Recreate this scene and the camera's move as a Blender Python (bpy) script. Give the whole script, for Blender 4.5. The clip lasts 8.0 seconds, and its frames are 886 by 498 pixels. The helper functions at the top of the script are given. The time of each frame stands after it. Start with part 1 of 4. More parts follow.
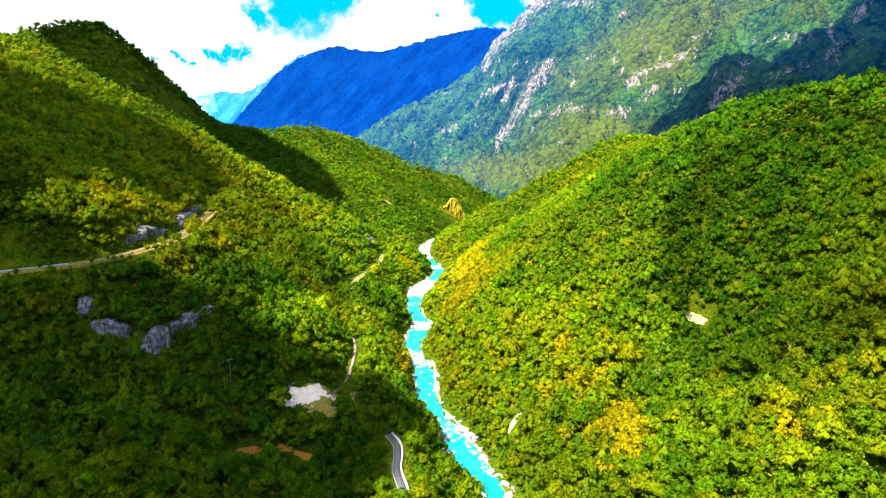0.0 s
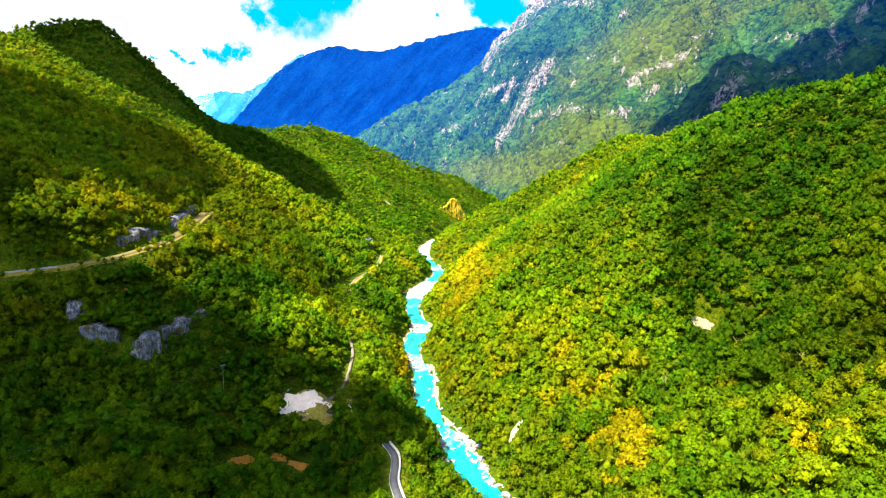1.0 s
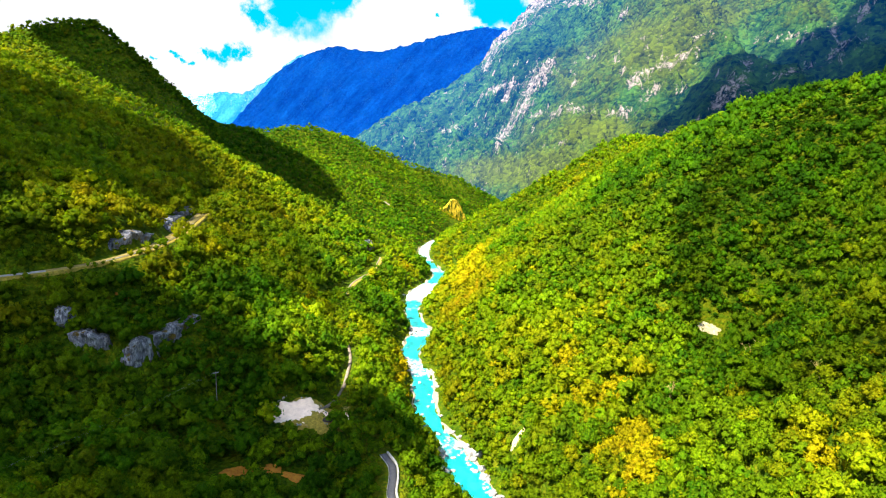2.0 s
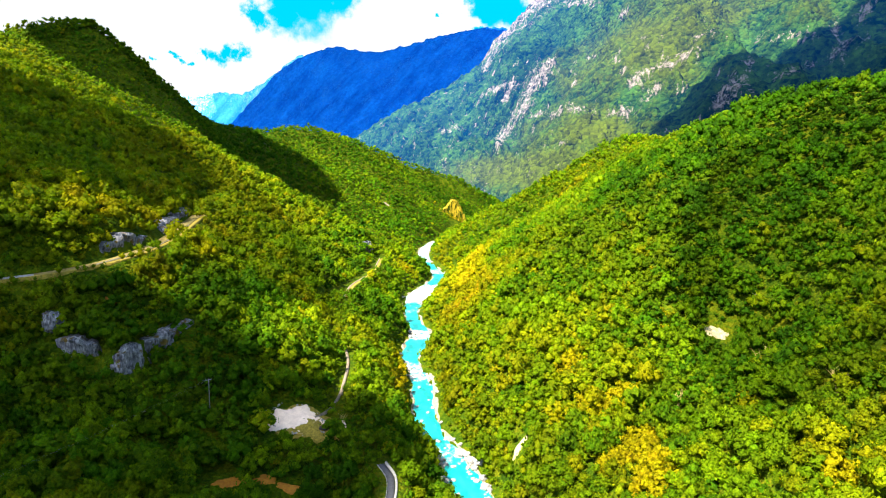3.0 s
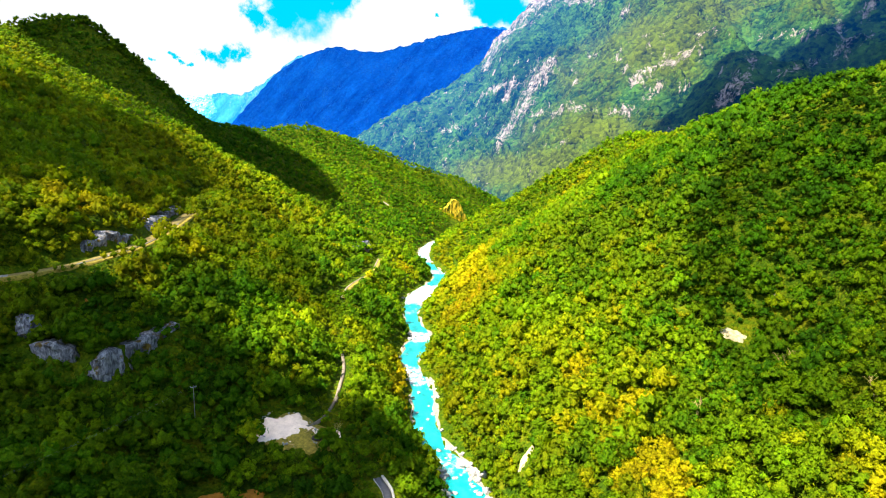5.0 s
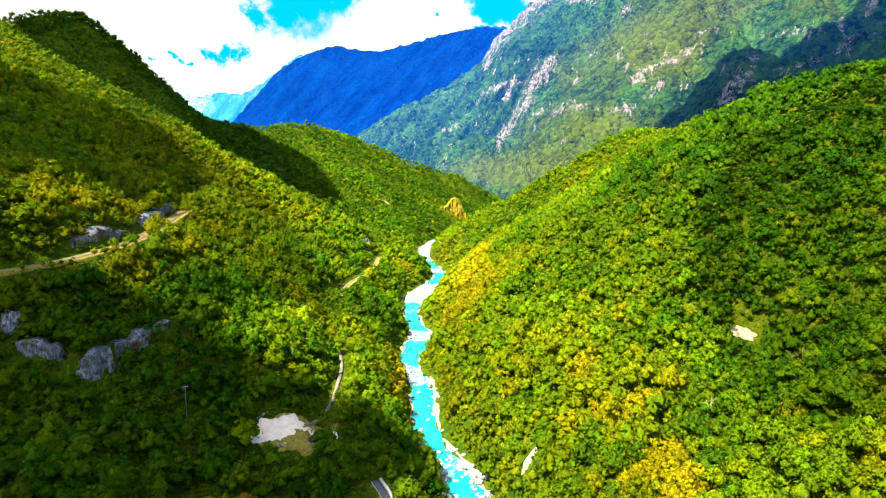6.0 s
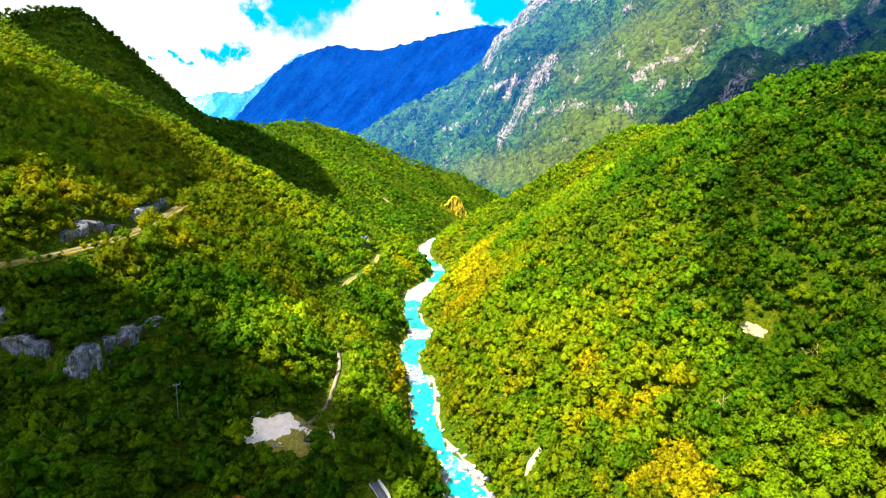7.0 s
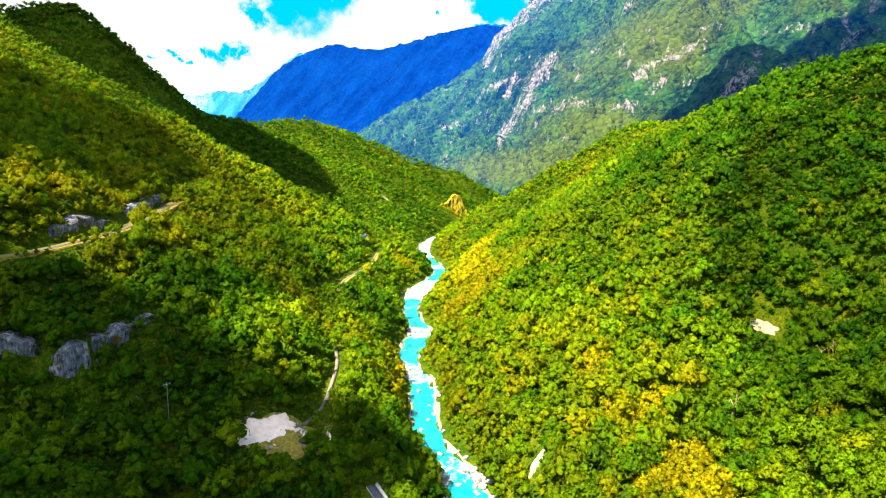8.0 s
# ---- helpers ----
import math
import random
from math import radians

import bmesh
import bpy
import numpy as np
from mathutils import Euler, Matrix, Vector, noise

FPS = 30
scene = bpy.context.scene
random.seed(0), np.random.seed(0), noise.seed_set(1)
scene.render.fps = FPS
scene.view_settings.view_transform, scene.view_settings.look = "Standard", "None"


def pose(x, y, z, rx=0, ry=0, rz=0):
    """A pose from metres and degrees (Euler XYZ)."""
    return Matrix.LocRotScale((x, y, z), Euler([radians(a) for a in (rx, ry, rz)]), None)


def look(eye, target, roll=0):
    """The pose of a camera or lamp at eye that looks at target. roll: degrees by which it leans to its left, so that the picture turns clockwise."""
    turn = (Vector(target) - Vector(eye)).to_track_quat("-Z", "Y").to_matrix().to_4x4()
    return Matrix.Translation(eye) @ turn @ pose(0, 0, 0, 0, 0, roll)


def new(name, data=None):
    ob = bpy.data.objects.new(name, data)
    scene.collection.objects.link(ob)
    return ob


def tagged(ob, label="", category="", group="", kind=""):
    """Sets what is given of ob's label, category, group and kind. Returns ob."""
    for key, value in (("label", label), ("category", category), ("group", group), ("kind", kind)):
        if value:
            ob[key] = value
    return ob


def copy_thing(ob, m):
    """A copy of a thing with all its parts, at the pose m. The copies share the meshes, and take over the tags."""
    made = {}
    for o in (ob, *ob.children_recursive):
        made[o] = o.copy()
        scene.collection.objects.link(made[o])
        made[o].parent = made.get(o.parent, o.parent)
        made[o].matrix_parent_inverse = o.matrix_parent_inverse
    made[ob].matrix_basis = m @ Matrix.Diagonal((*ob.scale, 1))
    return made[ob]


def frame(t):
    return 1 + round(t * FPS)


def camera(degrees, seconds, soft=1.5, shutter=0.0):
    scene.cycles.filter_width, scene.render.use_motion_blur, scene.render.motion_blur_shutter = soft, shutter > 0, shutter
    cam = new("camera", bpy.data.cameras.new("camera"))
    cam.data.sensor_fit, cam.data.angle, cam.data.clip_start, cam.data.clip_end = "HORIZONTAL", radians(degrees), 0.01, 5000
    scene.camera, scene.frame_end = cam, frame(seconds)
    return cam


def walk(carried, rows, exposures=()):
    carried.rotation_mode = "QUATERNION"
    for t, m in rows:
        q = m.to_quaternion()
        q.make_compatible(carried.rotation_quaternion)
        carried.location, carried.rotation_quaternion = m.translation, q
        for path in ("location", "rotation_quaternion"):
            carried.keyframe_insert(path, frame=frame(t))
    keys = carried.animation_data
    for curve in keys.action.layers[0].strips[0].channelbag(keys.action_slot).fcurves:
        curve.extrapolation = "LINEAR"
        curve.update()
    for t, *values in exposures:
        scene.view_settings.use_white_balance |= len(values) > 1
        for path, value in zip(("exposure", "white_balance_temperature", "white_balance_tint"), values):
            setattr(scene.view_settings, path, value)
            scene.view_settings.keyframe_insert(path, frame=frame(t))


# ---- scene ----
# seconds, x, y, z, tilt from straight down, turn to the left, roll
cam = camera(70, 8.0, soft=1.1)
PATH = [
    (0.0, -0.02, 0.01, 120.04, 82.839, -0.001, 0.003),
    (0.5, 0.11, 3.96, 120.08, 82.836, -0.005, 0.039),
    (1.0, 0.24, 7.86, 120.28, 82.839, -0.004, 0.051),
    (1.5, 0.36, 11.73, 120.52, 82.848, -0.001, 0.044),
    (2.0, 0.46, 15.59, 120.71, 82.863, 0.003, 0.022),
    (2.5, 0.54, 19.45, 120.78, 82.882, 0.008, -0.012),
    (3.0, 0.60, 23.31, 120.66, 82.902, 0.013, -0.051),
    (3.5, 0.63, 27.17, 120.30, 82.923, 0.020, -0.093),
    (4.0, 0.65, 31.03, 119.69, 82.942, 0.028, -0.134),
    (4.5, 0.65, 34.88, 118.82, 82.956, 0.040, -0.170),
    (5.0, 0.64, 38.72, 117.69, 82.965, 0.055, -0.200),
    (5.5, 0.63, 42.54, 116.34, 82.968, 0.073, -0.222),
    (6.0, 0.60, 46.34, 114.82, 82.964, 0.093, -0.237),
    (6.5, 0.56, 50.12, 113.21, 82.954, 0.113, -0.246),
    (7.0, 0.51, 53.89, 111.59, 82.942, 0.129, -0.252),
    (7.5, 0.43, 57.68, 110.07, 82.931, 0.135, -0.260),
    (8.0, 0.32, 61.50, 108.80, 82.925, 0.125, -0.277),
]
walk(cam, [(t, pose(x, y, z, 0, 0, turn) @ pose(0, 0, 0, tilt) @ pose(0, 0, 0, 0, 0, roll)) for t, x, y, z, tilt, turn, roll in PATH], exposures=[(0.0, 2.15), (8.0, 2.15)])

# ---- world, sun, exposure ----
SUN_FROM = Vector((-0.38, -0.42, 0.825)).normalized()
world = bpy.data.worlds.new("sky")
scene.world = world
world.use_nodes = True
wn = world.node_tree
wn.nodes.clear()
sky_node = wn.nodes.new("ShaderNodeTexSky")
sky_node.sky_type, sky_node.sun_disc = "NISHITA", False
sky_node.sun_elevation = math.asin(SUN_FROM.z)
sky_node.sun_rotation = math.atan2(SUN_FROM.x, SUN_FROM.y)
shine = wn.nodes.new("ShaderNodeBackground")
shine.inputs["Strength"].default_value = 0.10
wout = wn.nodes.new("ShaderNodeOutputWorld")
wn.links.new(sky_node.outputs[0], shine.inputs["Color"])
wn.links.new(shine.outputs[0], wout.inputs["Surface"])
sun = new("sun", bpy.data.lights.new("sun", "SUN"))
sun.data.energy, sun.data.angle, sun.data.color = 5.3, radians(0.55), (1.0, 0.93, 0.80)
sun.matrix_basis = look(SUN_FROM * 100, (0, 0, 0))


# ---- materials ----
class Nodes:
    """A small helper to write node materials."""

    def __init__(self, name):
        self.mat = bpy.data.materials.new(name)
        self.mat.use_nodes = True
        self.tree = self.mat.node_tree
        self.tree.nodes.clear()
        self.out = self.tree.nodes.new("ShaderNodeOutputMaterial")

    def add(self, kind, **links):
        node = self.tree.nodes.new("ShaderNode" + kind)
        for key, value in links.items():
            self.set(node, key.replace("_", " "), value)
        return node

    def set(self, node, key, value):
        socket = node.inputs[int(key[1:]) if key[0] == "i" and key[1:].isdigit() else key]
        if isinstance(value, bpy.types.NodeSocket):
            self.tree.links.new(value, socket)
        else:
            socket.default_value = value

    def where(self):
        return self.add("NewGeometry").outputs["Position"]

    def noise(self, at, scale, detail=4.0, rough=0.55, distort=0.0, stretch=None):
        if stretch:
            m = self.add("Mapping", Vector=at)
            m.inputs["Scale"].default_value = stretch
            at = m.outputs[0]
        n = self.add("TexNoise", Vector=at, Scale=scale, Detail=detail, Roughness=rough, Distortion=distort)
        return n.outputs["Fac"]

    def ramp(self, fac, stops):
        r = self.add("ValToRGB", Fac=fac)
        e = r.color_ramp.elements
        while len(e) < len(stops):
            e.new(0.5)
        for q, (p, c) in zip(e, stops):
            q.position, q.color = p, (*c, 1) if len(c) == 3 else c
        return r.outputs["Color"]

    def step(self, fac, low, high):
        r = self.add("MapRange", Value=fac)
        r.interpolation_type = "SMOOTHSTEP"
        r.inputs["From Min"].default_value, r.inputs["From Max"].default_value = low, high
        return r.outputs["Result"]

    def math(self, op, a, b=0.0):
        n = self.add("Math", i0=a, i1=b)
        n.operation = op
        return n.outputs[0]

    def mix(self, fac, a, b, mode="MIX"):
        n = self.tree.nodes.new("ShaderNodeMix")
        n.data_type, n.blend_type = "RGBA", mode
        for sock, v in ((n.inputs["Factor"], fac), (n.inputs[6], a), (n.inputs[7], b)):
            if isinstance(v, bpy.types.NodeSocket):
                self.tree.links.new(v, sock)
            else:
                sock.default_value = v if isinstance(v, float) else (*v, 1)
        return n.outputs[2]

    def bump(self, fac, distance, strength=0.6):
        return self.add("Bump", Height=fac, Distance=distance, Strength=strength).outputs[0]

    def principled(self, colour, rough=0.8, normal=None, spec=0.3):
        p = self.add("BsdfPrincipled", Base_Color=colour if isinstance(colour, bpy.types.NodeSocket) else (*colour, 1), Roughness=rough)
        p.inputs["Specular IOR Level"].default_value = spec
        if normal:
            self.tree.links.new(normal, p.inputs["Normal"])
        return p.outputs[0]

    def done(self, shader):
        self.tree.links.new(shader, self.out.inputs["Surface"])
        return self.mat


def foliage():
    m = Nodes("foliage")
    at = m.where()
    tone = m.add("Attribute")
    tone.attribute_name = "tone"
    island = m.add("NewGeometry").outputs["Random Per Island"]
    cells = m.add("TexVoronoi", Vector=at, Scale=1.9)
    t = m.math("ADD", tone.outputs["Fac"], m.math("MULTIPLY", m.math("SUBTRACT", island, 0.5), 0.08))
    t = m.math("ADD", t, m.math("MULTIPLY", m.math("SUBTRACT", m.noise(at, 0.5, 4), 0.5), 0.14))
    t = m.math("ADD", t, m.math("MULTIPLY", m.math("SUBTRACT", m.add("SeparateXYZ", Vector=cells.outputs["Color"]).outputs["X"], 0.5), 0.07))
    colour = m.ramp(t, [(0.0, (0.012, 0.046, 0.001)), (0.25, (0.044, 0.130, 0.001)), (0.45, (0.132, 0.204, 0.001)), (0.66, (0.240, 0.235, 0.001)), (0.84, (0.36, 0.300, 0.002)), (1.0, (0.42, 0.25, 0.003))])
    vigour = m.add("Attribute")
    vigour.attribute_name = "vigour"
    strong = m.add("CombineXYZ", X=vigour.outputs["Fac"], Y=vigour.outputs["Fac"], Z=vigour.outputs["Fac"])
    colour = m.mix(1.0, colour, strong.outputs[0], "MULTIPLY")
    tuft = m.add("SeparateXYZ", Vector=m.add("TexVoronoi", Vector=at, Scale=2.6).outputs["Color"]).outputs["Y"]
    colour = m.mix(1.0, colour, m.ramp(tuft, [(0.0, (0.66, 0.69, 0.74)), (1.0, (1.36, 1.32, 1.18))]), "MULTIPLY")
    leafy = m.math("ADD", m.math("MULTIPLY", cells.outputs["Distance"], -0.9), m.noise(at, 3.0, 4, 0.7))
    normal = m.bump(leafy, 0.36, 0.8)
    base = m.principled(colour, 0.7, normal, 0.06)
    thin = m.add("BsdfTranslucent", Color=m.mix(1.0, colour, (0.9, 1.0, 0.2), "MULTIPLY"), Normal=normal)
    mix = m.add("MixShader", Fac=0.54)
    m.tree.links.new(base, mix.inputs[1])
    m.tree.links.new(thin.outputs[0], mix.inputs[2])
    return m.done(mix.outputs[0])


def ground_material():
    m = Nodes("undergrowth_floor")
    at = m.where()
    cells = m.add("TexVoronoi", Vector=at, Scale=0.8)
    t = m.math("ADD", m.noise(at, 0.10, 6), m.math("MULTIPLY", m.math("SUBTRACT", m.add("SeparateXYZ", Vector=cells.outputs["Color"]).outputs["X"], 0.5), 0.25))
    colour = m.ramp(t, [(0.3, (0.020, 0.050, 0.001)), (0.5, (0.050, 0.086, 0.001)), (0.72, (0.11, 0.12, 0.002))])
    relief = m.math("ADD", m.math("MULTIPLY", cells.outputs["Distance"], -1.2), m.noise(at, 1.5, 6))
    return m.done(m.principled(colour, 0.9, m.bump(relief, 1.1, 1.0), 0.05))


def rocky(name, dark, light, scale, relief):
    m = Nodes(name)
    at = m.where()
    big, small = m.noise(at, scale, 6, 0.6, 0.6), m.noise(at, scale * 7, 5, 0.65)
    colour = m.ramp(m.math("ADD", m.math("MULTIPLY", big, 0.6), m.math("MULTIPLY", small, 0.4)), [(0.36, dark), (0.60, light)])
    return m.done(m.principled(colour, 0.85, m.bump(small, relief, 0.7), 0.25))


def streaked(name, dark, light):
    m = Nodes(name)
    at = m.where()
    runs = m.noise(at, 0.30, 6, 0.7, 0.5, (1.0, 1.0, 0.16))
    colour = m.ramp(runs, [(0.44, dark), (0.54, light)])
    return m.done(m.principled(colour, 0.9, m.bump(runs, 2.5, 1.0), 0.1))


def limestone_material():
    m = Nodes("limestone_cliff")
    at = m.where()
    streak = m.noise(at, 1.3, 7, 0.7, 0.6, (1.0, 1.0, 0.16))
    block = m.noise(at, 0.30, 6, 0.65, 0.8, (1.0, 1.0, 0.7))
    mixed = m.math("ADD", m.math("MULTIPLY", streak, 0.55), m.math("MULTIPLY", block, 0.45))
    colour = m.ramp(mixed, [(0.38, (0.016, 0.018, 0.024)), (0.49, (0.13, 0.13, 0.145)), (0.62, (0.42, 0.41, 0.42))])
    moss = m.step(m.noise(at, 0.22, 5, 0.65), 0.55, 0.63)
    colour = m.mix(moss, colour, (0.13, 0.085, 0.016))
    return m.done(m.principled(colour, 0.9, m.bump(mixed, 1.6, 1.0), 0.15))


def water_material():
    m = Nodes("river_water")
    at = m.where()
    run = m.noise(at, 0.42, 6, 0.62, 0.8, (1.0, 0.5, 1.0))
    reach = m.noise(at, 0.035, 2, 0.5, 0.0, (0.3, 1.0, 1.0))
    along = m.add("MapRange", Value=m.math("ADD", m.add("SeparateXYZ", Vector=at).outputs["Y"], m.math("MULTIPLY", m.math("SUBTRACT", m.noise(at, 0.12, 5, 0.65, 0.5), 0.5), 36.0)))
    along.inputs["From Min"].default_value, along.inputs["From Max"].default_value = 150, 1100
    stops = [(y, v) for y, v in ((276, 0), (283, 0.7), (296, 0.7), (304, 0), (383, 0.1), (392, 0.9), (416, 0.8), (426, 0.1), (444, 0.1), (449, 0.6), (455, 0.1), (470, 0.1), (479, 0.9), (500, 0.9), (509, 0),
                                     (558, 0), (566, 0.8), (574, 0.3), (598, 0.3), (608, 1), (684, 1), (697, 0.1), (748, 0.1), (762, 0.8), (784, 0.8), (794, 0), (836, 0), (848, 0.9), (1060, 0.9))]
    rapids = m.ramp(along.outputs[0], [((y - 150) / 950, (v, v, v)) for y, v in stops])
    foam = m.step(m.math("ADD", m.math("MULTIPLY", rapids, 0.33), m.math("ADD", m.math("MULTIPLY", run, 0.7), m.math("MULTIPLY", reach, 0.15))), 0.60, 0.84)
    deep = m.ramp(m.noise(at, 0.16, 5, 0.6, 0.5, (1.0, 0.5, 1.0)), [(0.3, (0.0, 0.10, 0.11)), (0.5, (0.0, 0.19, 0.19)), (0.7, (0.01, 0.33, 0.30))])
    colour = m.mix(foam, deep, (0.50, 0.56, 0.56))
    normal = m.bump(run, 0.25, 0.5)
    return m.done(m.principled(colour, 0.35, normal, 0.15))


def mountain_material(name, low, high, rock, amount, scale, haze_glow=None, lit_grass=(0.12, 0.19, 0.02)):
    m = Nodes(name)
    at = m.where()
    fine = m.noise(at, 0.10, 5, 0.78)
    trees = m.add("TexVoronoi", Vector=at, Scale=0.085)
    each = m.add("SeparateXYZ", Vector=trees.outputs["Color"]).outputs["X"]
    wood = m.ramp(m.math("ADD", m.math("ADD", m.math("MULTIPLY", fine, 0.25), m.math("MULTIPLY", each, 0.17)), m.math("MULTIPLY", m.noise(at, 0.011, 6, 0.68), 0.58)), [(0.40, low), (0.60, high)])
    # Gully shade and lit ribs painted as streaks down the fall line
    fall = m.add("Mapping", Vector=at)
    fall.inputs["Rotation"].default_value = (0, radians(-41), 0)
    gully_shade = m.noise(fall.outputs[0], 0.016, 6, 0.62, 0.4, (1.0, 0.35, 0.24))
    wood = m.mix(1.0, wood, m.ramp(gully_shade, [(0.36, (0.42, 0.48, 0.62)), (0.62, (1.45, 1.38, 1.2))]), "MULTIPLY")
    # Yellow-green of the sunlit, clearer slopes mixed into the wood colour
    grass = m.add("Attribute")
    grass.attribute_name = "lit_grass"
    wood = m.mix(m.step(m.math("ADD", grass.outputs["Fac"], m.math("SUBTRACT", m.math("MULTIPLY", m.math("ADD", m.noise(at, 0.014, 6, 0.7), fine), 1.7), 1.7)), 0.2, 1.3), wood, m.mix(m.math("ADD", m.math("MULTIPLY", gully_shade, 0.5), m.math("MULTIPLY", each, 0.5)), tuple(0.15 * c for c in lit_grass), tuple(1.75 * c for c in lit_grass)))
    streak = m.noise(at, scale, 7, 0.66, 0.3, (1.0, 0.8, 0.42))
    map_ = m.add("Attribute")
    map_.attribute_name = "tone"
    broken = m.math("ADD", m.math("MULTIPLY", streak, 0.60), m.math("MULTIPLY", m.noise(at, 0.13, 6, 0.85, 0.0, (1.0, 1.0, 0.45)), 0.95))
    bare = m.step(m.math("ADD", m.math("SUBTRACT", broken, 0.275), map_.outputs["Fac"]), amount, amount + 0.08)
    stone = m.mix(m.step(m.noise(at, 0.07, 5, 0.7), 0.3, 0.7), tuple(v * 0.45 for v in rock), rock)
    colour = m.mix(bare, wood, stone)
    relief = m.math("ADD", m.math("MULTIPLY", trees.outputs["Distance"], -7.0), m.math("MULTIPLY", m.noise(at, 0.014, 5, 0.6), 46.0))
    face = m.principled(colour, 0.95, m.bump(relief, 1.0, 1.0), 0.02)
    # Blue haze painted as emission, stronger with distance along y
    if haze_glow:
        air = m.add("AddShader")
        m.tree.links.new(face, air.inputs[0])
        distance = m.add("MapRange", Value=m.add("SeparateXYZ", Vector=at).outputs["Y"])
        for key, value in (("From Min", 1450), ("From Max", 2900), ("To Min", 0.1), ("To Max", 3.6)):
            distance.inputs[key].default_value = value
        m.tree.links.new(m.add("Emission", Color=(*haze_glow, 1), Strength=distance.outputs[0]).outputs[0], air.inputs[1])
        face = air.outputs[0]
    return m.done(face)


def sky_material():
    m = Nodes("clouded_sky")
    at = m.where()
    billow = m.add("TexNoise", Vector=at, Scale=0.0042, Detail=7.0, Roughness=0.62)
    away = m.add("VectorMath", i0=m.add("VectorMath", i0=billow.outputs["Color"], i1=(-0.5, -0.5, -0.5)).outputs[0], i1=(520.0, 520.0, 360.0))
    away.operation = "MULTIPLY"
    at2 = m.add("VectorMath", i0=at, i1=away.outputs[0]).outputs[0]
    gap = None
    for x, y, z, r in SKY_GAPS:
        d = m.add("VectorMath", i0=at2, i1=(x, y, z))
        d.operation = "DISTANCE"
        g = m.math("SUBTRACT", 1.0, m.math("DIVIDE", d.outputs["Value"], r))
        gap = g if gap is None else m.math("MAXIMUM", gap, g)
    blue = m.step(gap, -0.10, 0.40)
    shade = m.mix(m.noise(at, 0.0016, 6, 0.55), (0.90, 0.96, 1.0), (1.0, 1.0, 1.0))
    colour = m.mix(blue, shade, (0.0, 0.66, 1.0))
    e = m.add("Emission", Color=colour, Strength=0.256)
    return m.done(e.outputs[0])


def on_sky(px, py, r):
    """A place on the sky sheet by bearing and rise (both tangents), and a radius."""
    v = Vector((px, 1.0, py)).normalized() * 4890
    return (v.x, v.y + 30, v.z + 110, r)


SKY_GAPS = [on_sky(-0.244, 0.247, 200), on_sky(-0.20, 0.26, 260), on_sky(-0.285, 0.228, 110), on_sky(-0.155, 0.264, 180), on_sky(-0.338, 0.181, 90), on_sky(-0.315, 0.178, 75), on_sky(-0.362, 0.187, 50), on_sky(-0.40, 0.176, 34), on_sky(-0.44, 0.166, 22),
            on_sky(0.085, 0.252, 190), on_sky(0.115, 0.24, 180), on_sky(0.055, 0.213, 60), on_sky(0.06, 0.25, 120), on_sky(-0.335, 0.070, 240), on_sky(-0.28, 0.06, 200), on_sky(-0.01, 0.243, 40)]
FOLIAGE = foliage()
GROUND = ground_material()
WATER = water_material()
MOUNTAIN = mountain_material("mountain_forest", (0.0006, 0.010, 0.006), (0.020, 0.058, 0.009), (0.23, 0.19, 0.165), 0.652, 0.040, haze_glow=(0.0, 0.0056, 0.0250), lit_grass=(0.042, 0.057, 0.001))
# Both far mountains: blue distance haze put into base colour and emission
MOUNTAIN_FAR = mountain_material("far_mountain", (0.002, 0.056, 0.30), (0.004, 0.092, 0.40), (0.02, 0.14, 0.48), 0.555, 0.012, haze_glow=(0.0, 0.0040, 0.024), lit_grass=(0.004, 0.075, 0.38))
MOUNTAIN_SNOW = mountain_material("snowy_mountain", (0.10, 0.42, 0.75), (0.16, 0.50, 0.80), (0.75, 0.85, 0.92), 0.50, 0.003, haze_glow=(0.0, 0.025, 0.06), lit_grass=(0.16, 0.50, 0.80))
SKY = sky_material()
SHADE_CLOUD = rocky("shade_cloud_white", (0.8, 0.8, 0.8), (0.85, 0.85, 0.85), 0.01, 1.0)
# Mostly clear cloud for unseen veils added to dim whole slopes
thin = Nodes("shade_cloud_thin")
veil = thin.add("MixShader", Fac=0.74)
thin.tree.links.new(thin.add("BsdfDiffuse", Color=(0.8, 0.8, 0.8, 1)).outputs[0], veil.inputs[1])
thin.tree.links.new(thin.add("BsdfTransparent").outputs[0], veil.inputs[2])
SHADE_CLOUD_THIN = thin.done(veil.outputs[0])
ROCK = limestone_material()
BOULDER = rocky("river_boulder", (0.10, 0.097, 0.09), (0.38, 0.36, 0.33), 0.9, 0.2)
ASPHALT = rocky("asphalt", (0.045, 0.045, 0.05), (0.075, 0.075, 0.08), 0.8, 0.02)
ROAD_UP = rocky("worn_asphalt", (0.14, 0.105, 0.03), (0.25, 0.19, 0.05), 0.5, 0.02)
GRAVEL = rocky("white_gravel", (0.09, 0.078, 0.055), (0.30, 0.26, 0.19), 0.9, 0.3)
EARTH = rocky("orange_earth", (0.20, 0.070, 0.004), (0.34, 0.15, 0.010), 0.6, 0.15)
SCREE = rocky("pale_scree", (0.20, 0.16, 0.06), (0.48, 0.41, 0.24), 0.9, 0.25)
DUST = rocky("white_dust", (0.70, 0.50, 0.36), (0.94, 0.72, 0.54), 0.45, 0.15)
TRACK = rocky("dusty_track", (0.07, 0.058, 0.04), (0.24, 0.19, 0.13), 0.9, 0.15)
CONCRETE = rocky("pale_concrete", (0.18, 0.17, 0.16), (0.34, 0.32, 0.30), 1.2, 0.02)
YELLOW_ROCK = streaked("yellow_earth", (0.05, 0.08, 0.003), (0.55, 0.36, 0.02))
